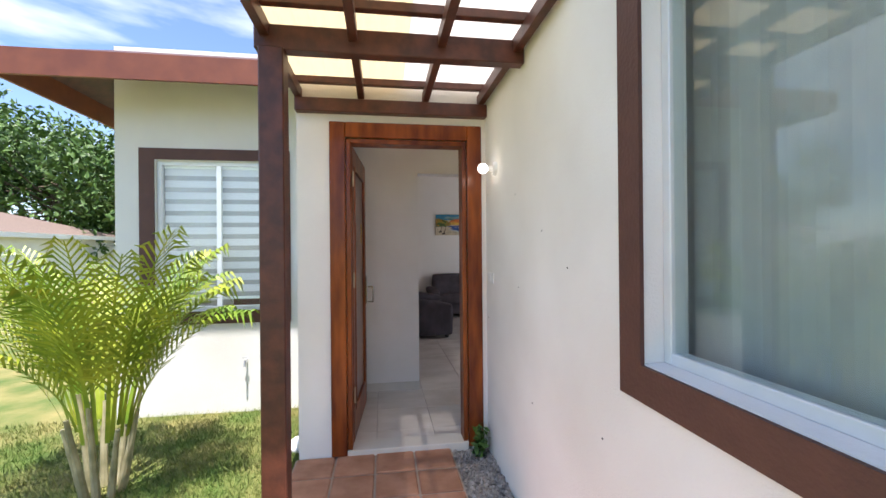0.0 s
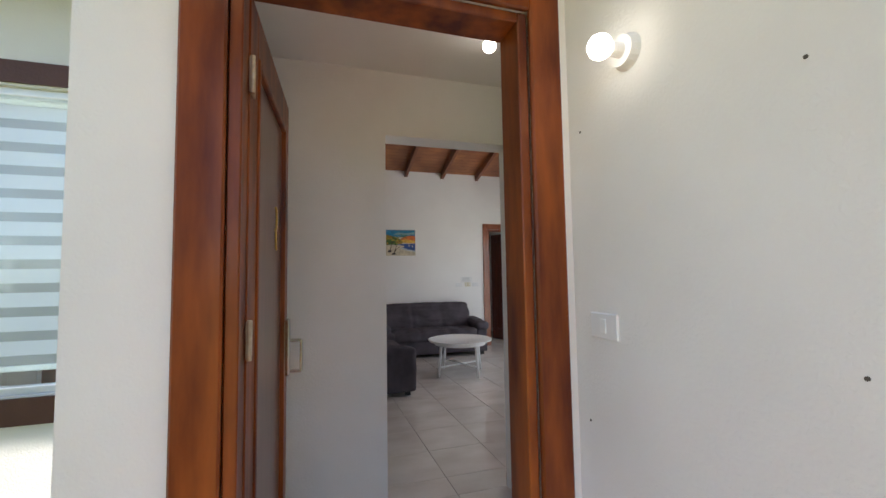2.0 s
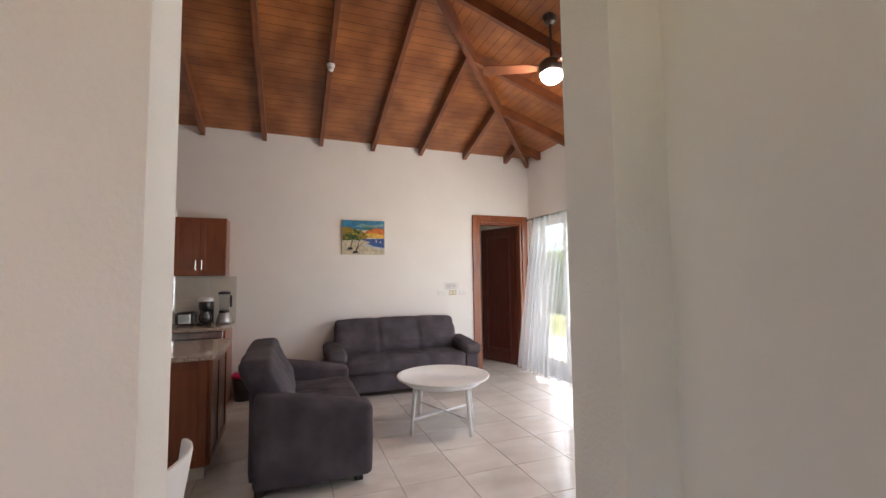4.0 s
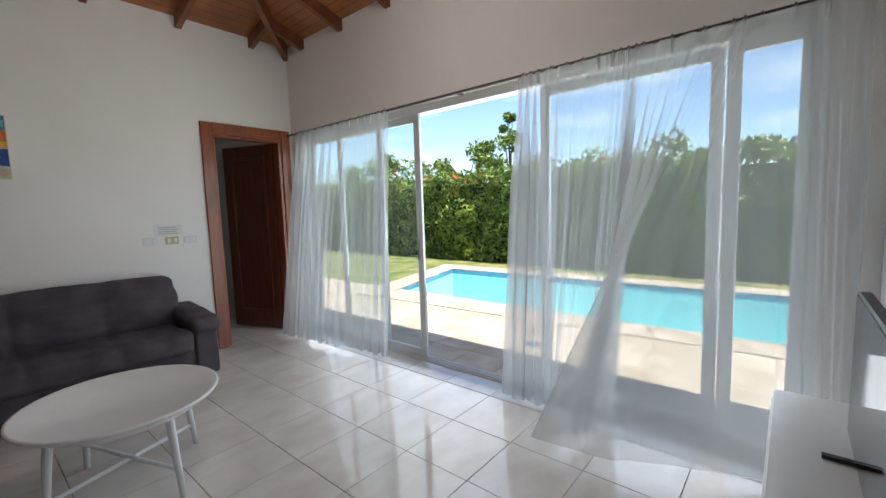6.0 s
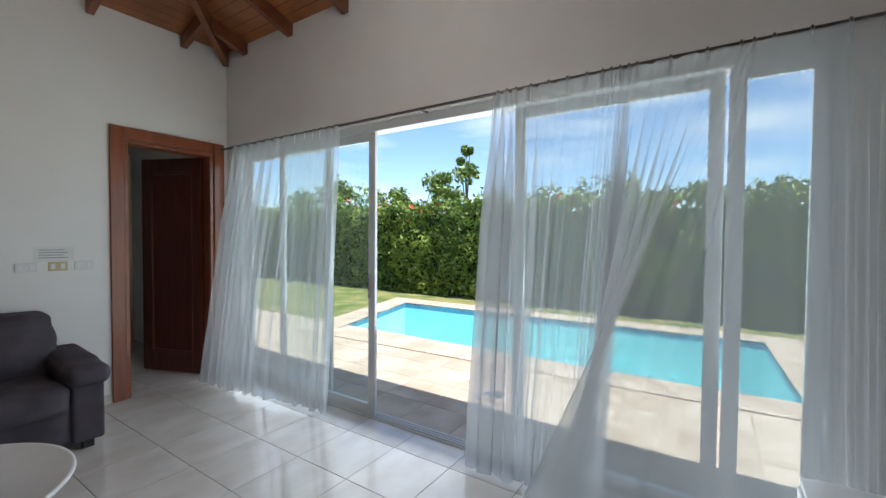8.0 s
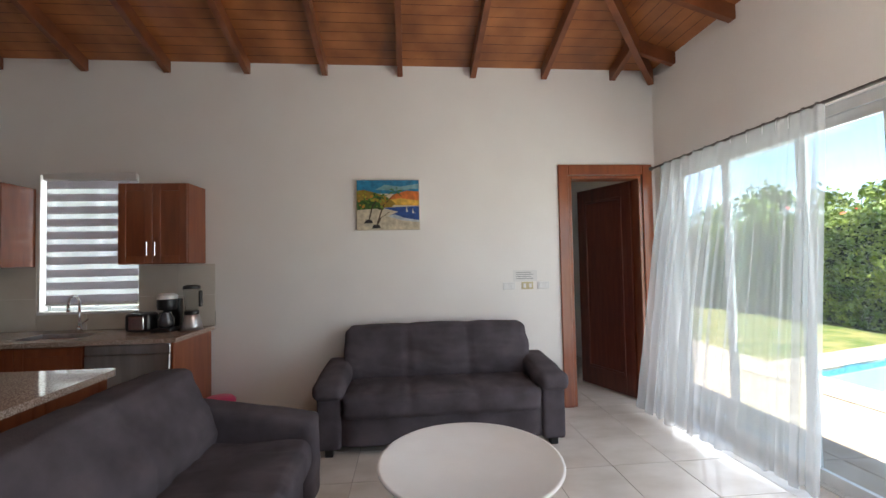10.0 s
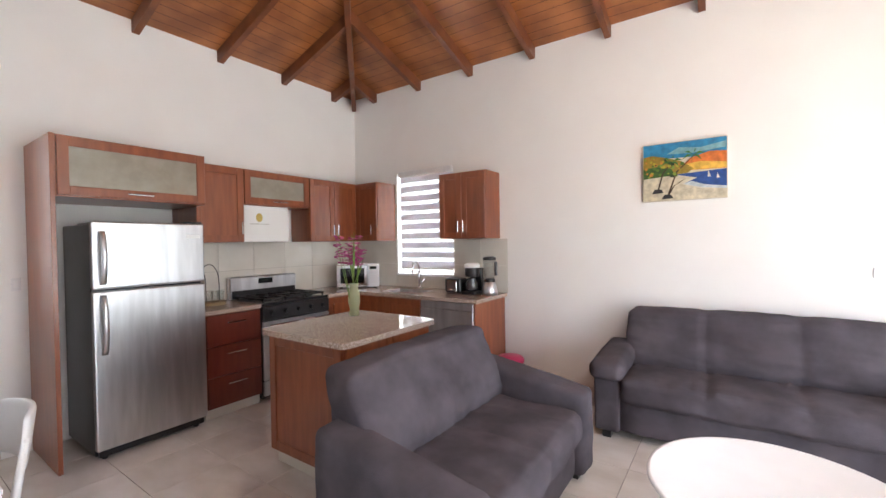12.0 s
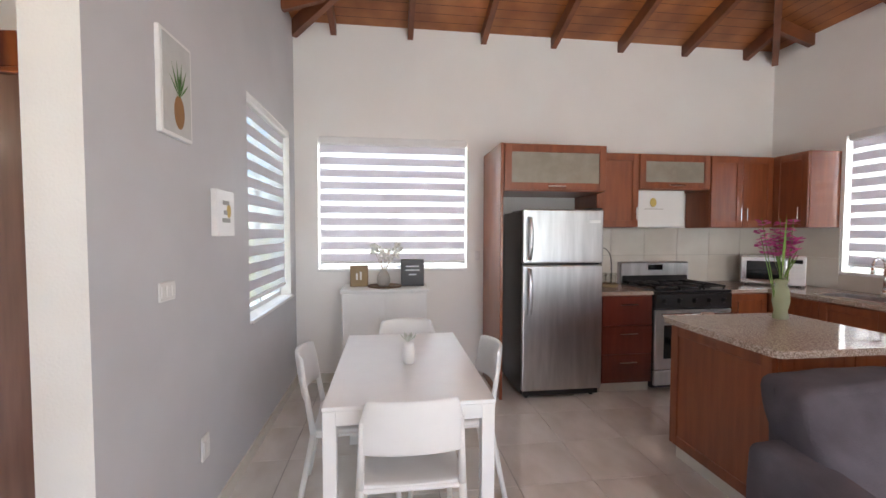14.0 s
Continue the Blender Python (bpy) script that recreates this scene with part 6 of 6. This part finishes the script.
pb = thing("small_picture", "small white canvas print on the grey wall", "picture", (-0.72, YS, 1.4))
part("canvas", B(-0.83, -0.60, YS + 0.001, YS + 0.03, 1.40, 1.635, bevel=0.003), M_WHITE, pb)
for z, w in ((1.47, 0.05), (1.51, 0.03), (1.56, 0.04)):
    part("mark", B(-0.715 - w, -0.715 + w, YS + 0.0301, YS + 0.032, z, z + 0.022), plain("grey_print", (0.42, 0.42, 0.40)), pb)
part("fruit", ball(bmesh.new(), (-0.75, YS + 0.031, 1.53), 0.03, 1, 0.06, 1.2), plain("yellow_print", (0.62, 0.45, 0.15)), pb)

# ---- curtains ----
RODX, RODZ = 3.955, 2.315
cr = thing("curtain_rod", "thin dark curtain rod over the sliding doors", "curtain rod", (RODX, 5.8, RODZ))
M_ROD = material("dark_steel", (0.10, 0.09, 0.085), (0.16, 0.15, 0.14), 0.35, 0.8)
part("rail", R((RODX, 3.43, RODZ), (RODX, 8.22, RODZ), 0.011), M_ROD, cr)
for y in (3.39, 8.22):
    part("finial", ball(bmesh.new(), (RODX, y, RODZ), 0.022), M_ROD, cr)
for y in (3.5, 5.75, 8.12):
    part("bracket", R((RODX, y, RODZ), (XE, y, RODZ + 0.01), 0.008), M_ROD, cr)


M_TAPE = plain("heading_tape", (0.50, 0.51, 0.53))


def curtain(label, keys, folds, pleats, foot=0.03, lean=1.0):
    """A sheer panel. keys: rows of (part of the width, place on the rod, place of the hem, how far the hem blows into the room, depth of the folds)."""
    t = thing("sheer_curtain", label, "curtain", (RODX, keys[0][1], RODZ), "sheer curtains")
    bm = bmesh.new()
    nu, nv = folds * 12, 36
    cols = [k[0] for k in keys]
    grid = []
    for j in range(nv + 1):
        v = j / nv
        row = []
        for i in range(nu + 1):
            u = i / nu
            top, hem, swing, amp = (float(np.interp(u, cols, [k[n] for k in keys])) for n in (1, 2, 3, 4))
            e = v ** lean
            ph = 2 * math.pi * folds * u + 0.9 * math.sin(3 * v + 7 * u) + 1.6 * noise.noise((u * 5, v * 1.5, keys[0][1]))
            a = amp * (0.35 + 0.9 * min(1, v * 3)) * (0.75 + 0.5 * math.sin(5.3 * u + 1))
            billow = 0.35 * swing * math.sin(math.pi * v) * math.sin(math.pi * u)
            x = RODX - 0.012 + a * math.sin(ph) + 0.35 * a * math.sin(2.3 * ph + 1) - swing * v ** 1.5 - billow
            y = top * (1 - e) + hem * e + 0.75 * a * math.sin(2 * ph + 0.4) * min(1, 0.25 + v * 3)
            z = RODZ - 0.006 - (RODZ - 0.006 - foot) * v + 0.12 * swing * v * v + 0.012 * v * math.sin(ph * 0.5)
            row.append(bm.verts.new((x, y, z)))
        grid.append(row)
    for j in range(nv):
        for i in range(nu):
            bm.faces.new((grid[j][i], grid[j][i + 1], grid[j + 1][i + 1], grid[j + 1][i]))
    part("cloth", bm, M_SHEER, t, "", True)
    for i in range(pleats):
        y = float(np.interp((i + 0.5) / pleats, cols, [k[1] for k in keys]))
        part("pinch_pleat", R((RODX - 0.010, y, RODZ - 0.085), (RODX - 0.004, y, RODZ + 0.004), 0.005, 0.010, 6), M_TAPE, t)
        part("curtain_ring", R((RODX, y - 0.004, RODZ + 0.002), (RODX, y + 0.004, RODZ + 0.002), 0.016, 0.016, 10), M_ROD, t, "small dark curtain ring")
    return t


curtain("white sheer curtain drawn aside near the inner door",
        [(0, 8.06, 8.14, 0.26, 0.03), (0.45, 7.30, 7.45, 0.20, 0.045), (0.62, 6.98, 7.15, 0.16, 0.04), (0.70, 6.86, 6.98, 0.10, 0.03), (1, 6.52, 6.60, 0.05, 0.05)], 13, 13)
curtain("white sheer curtain hanging across the glass beside the open leaf",
        [(0, 5.18, 5.32, 0.04, 0.03), (0.25, 5.02, 5.08, 0.05, 0.035), (0.6, 4.62, 4.80, 0.03, 0.018), (0.66, 4.56, 4.70, 0.03, 0.04), (1, 4.40, 4.52, 0.06, 0.045)], 12, 11)
curtain("white sheer curtain blown into the room by the wind",
        [(0, 4.46, 4.56, 0.20, 0.02), (0.30, 4.06, 4.70, 0.46, 0.02), (0.38, 3.97, 4.80, 0.58, 0.012), (0.42, 3.94, 4.78, 0.60, 0.010), (0.56, 3.90, 4.27, 0.46, 0.014),
         (0.66, 3.80, 3.72, 0.12, 0.012), (0.78, 3.66, 3.58, 0.05, 0.022), (1, 3.46, 3.44, 0.03, 0.03)], 11, 9)

# ---- television ----
tvu = thing("tv_bench", "low white television bench along the wall", "tv bench", (3.1, 3.55, 0))
part("carcass", B(2.30, 3.85, 3.40, 3.725, 0.06, 0.47, bevel=0.003), M_WHITE, tvu)
part("top", B(2.29, 3.86, 3.39, 3.735, 0.472, 0.495, bevel=0.003), M_WHITE, tvu)
for k in range(3):
    part("drawer", B(2.31 + k * 0.513, 2.815 + k * 0.513, 3.726, 3.742, 0.07, 0.46, bevel=0.003), M_WHITE, tvu)
for x in (2.35, 3.80):
    for y in (3.43, 3.69):
        part("leg", B(x - 0.02, x + 0.02, y - 0.02, y + 0.02, 0, 0.06), M_WHITE, tvu)
tv = thing("television", "flat black television on the white bench", "television", (2.85, 3.52, 0.495))
part("housing", B(2.40, 3.45, 3.465, 3.505, 0.53, 1.08, bevel=0.006), M_BLACK, tv)
part("screen", B(2.412, 3.438, 3.5051, 3.508, 0.548, 1.07), M_SCREEN, tv, "dark glossy screen")
for x in (2.57, 3.27):
    part("foot", box(B(x - 0.012, x + 0.012, 3.41, 3.585, 0.496, 0.51), x - 0.01, x + 0.01, 3.475, 3.495, 0.51, 0.535), M_BLACK, tv)

# ---- ceiling fan ----
FN = Vector((2.64, 5.62, 3.26))
fan = thing("ceiling_fan", "brown three-blade ceiling fan with a round light", "ceiling fan", FN)
top_z = BASE + SLOPE * (XE - FN.x)
part("downrod", R(FN + Vector((0, 0, 0.12)), (FN.x, FN.y, top_z), 0.014), M_ROD, fan)
part("canopy", L([(0.07, 0), (0.05, -0.06), (0.02, -0.08)], (FN.x, FN.y, top_z + 0.01)), M_ROD, fan)
part("motor", L([(0.08, 0.0), (0.115, 0.02), (0.12, 0.09), (0.08, 0.13), (0.02, 0.14)], FN), M_ROD, fan, "", True)
part("light_globe", L([(0.001, -0.085), (0.05, -0.075), (0.09, -0.045), (0.105, 0.0), (0.09, 0.01)], FN), M_GLOBE, fan, "frosted white light globe", True)
for k in range(3):
    a = math.radians(35 + 120 * k)
    c, s = math.cos(a), math.sin(a)
    bm = bmesh.new()
    n_ = Vector((-s, c, 0))
    d_ = Vector((c, s, 0))
    out = [FN + d_ * r + n_ * w + Vector((0, 0, 0.06 + 0.12 * w)) for r, w in ((0.10, -0.03), (0.22, -0.06), (0.60, -0.075), (0.62, -0.05), (0.62, 0.05), (0.60, 0.075), (0.22, 0.06), (0.10, 0.03))]
    lo = [bm.verts.new(p) for p in out]
    hi = [bm.verts.new(p + Vector((0, 0, 0.008))) for p in out]
    bm.faces.new(lo)
    bm.faces.new(hi[::-1])
    for i in range(8):
        bm.faces.new((lo[i], lo[(i + 1) % 8], hi[(i + 1) % 8], hi[i]))
    bmesh.ops.recalc_face_normals(bm, faces=bm.faces)
    part("blade", bm, M_RAFTER, fan)
sdz = BASE + SLOPE * (YN - 6.9) - 0.125
det = thing("spot_lamp", "small white round lamp fixed to a rafter", "lamp", (0.80, 6.9, sdz))
part("base", R((0.80, 6.9, sdz), (0.80, 6.9, sdz - 0.03), 0.045, 0.04, 18), M_PLASTIC, det)
part("head", ball(bmesh.new(), (0.80, 6.88, sdz - 0.055), 0.03), M_PLASTIC, det, "", True)

# next room: a beige drape
bm = bmesh.new()
pairs = []
for i in range(41):
    x, y = 3.55 + 0.0063 * i + 0.02 * math.sin(i), 9.55 + 0.0125 * i
    pairs.append((bm.verts.new((x, y, 0.02)), bm.verts.new((x, y, 2.4))))
for a, b in zip(pairs, pairs[1:]):
    bm.faces.new((a[0], b[0], b[1], a[1]))
drape = thing("beige_drape", "heavy beige curtain hanging in the next room", "curtain", (3.7, 9.8, 0))
part("cloth", bm, M_BEIGE, drape, "", True)
part("rail", R((3.5, 9.5, 2.41), (3.85, 10.2, 2.41), 0.012), M_ROD, drape)

# screw holes and nail marks left on the outer walls
M_MARK = plain("old_nail_mark", (0.10, 0.085, 0.07))
for y, z in ((1.25, 1.21), (0.62, 1.35), (1.05, 0.62), (1.30, 1.75), (0.9, 1.52), (0.35, 0.75), (1.93, 0.93), (1.93, 1.83)):
    tagged(part("screw_plug", R((XR - 0.002, y, z), (XR + 0.004, y, z), 0.004, 0.004, 8), M_MARK), "small old screw plug in the white stucco", "screw plug", "screw plugs")

# ---- floor tiles, last ----
PITCH, GX, GY = 0.4465, 3.39, 5.40
grid_floor = bpy.data.objects["floor"]
cache = {}


def floor_tile(x0, x1, y0, y1):
    key = (round(x1 - x0, 3), round(y1 - y0, 3))
    if key[0] < 0.02 or key[1] < 0.02:
        return
    if key not in cache:
        bm = B(0.0018, key[0] - 0.0018, 0.0018, key[1] - 0.0018, -0.008, 0.0, bevel=0.0012)
        me = bpy.data.meshes.new("floor_tile")
        bm.to_mesh(me)
        bm.free()
        me.materials.append(M_TILE)
        cache[key] = me
    o = new("floor_tile", cache[key])
    o.location = (x0, y0, 0)
    o.parent = grid_floor


def lay(ax, bx, ay, by):
    i0, i1 = math.floor((ax - GX) / PITCH), math.ceil((bx - GX) / PITCH)
    j0, j1 = math.floor((ay - GY) / PITCH), math.ceil((by - GY) / PITCH)
    for i in range(i0, i1):
        for j in range(j0, j1):
            floor_tile(max(ax, GX + i * PITCH), min(bx, GX + (i + 1) * PITCH), max(ay, GY + j * PITCH), min(by, GY + (j + 1) * PITCH))


lay(XW, XE + 0.02, YS, YN)
lay(-0.58, 1.20, YD + 0.15, YO)
lay(OX0, OX1, YO, YS)
lay(1.8, XE, YN, YN + 2.6)
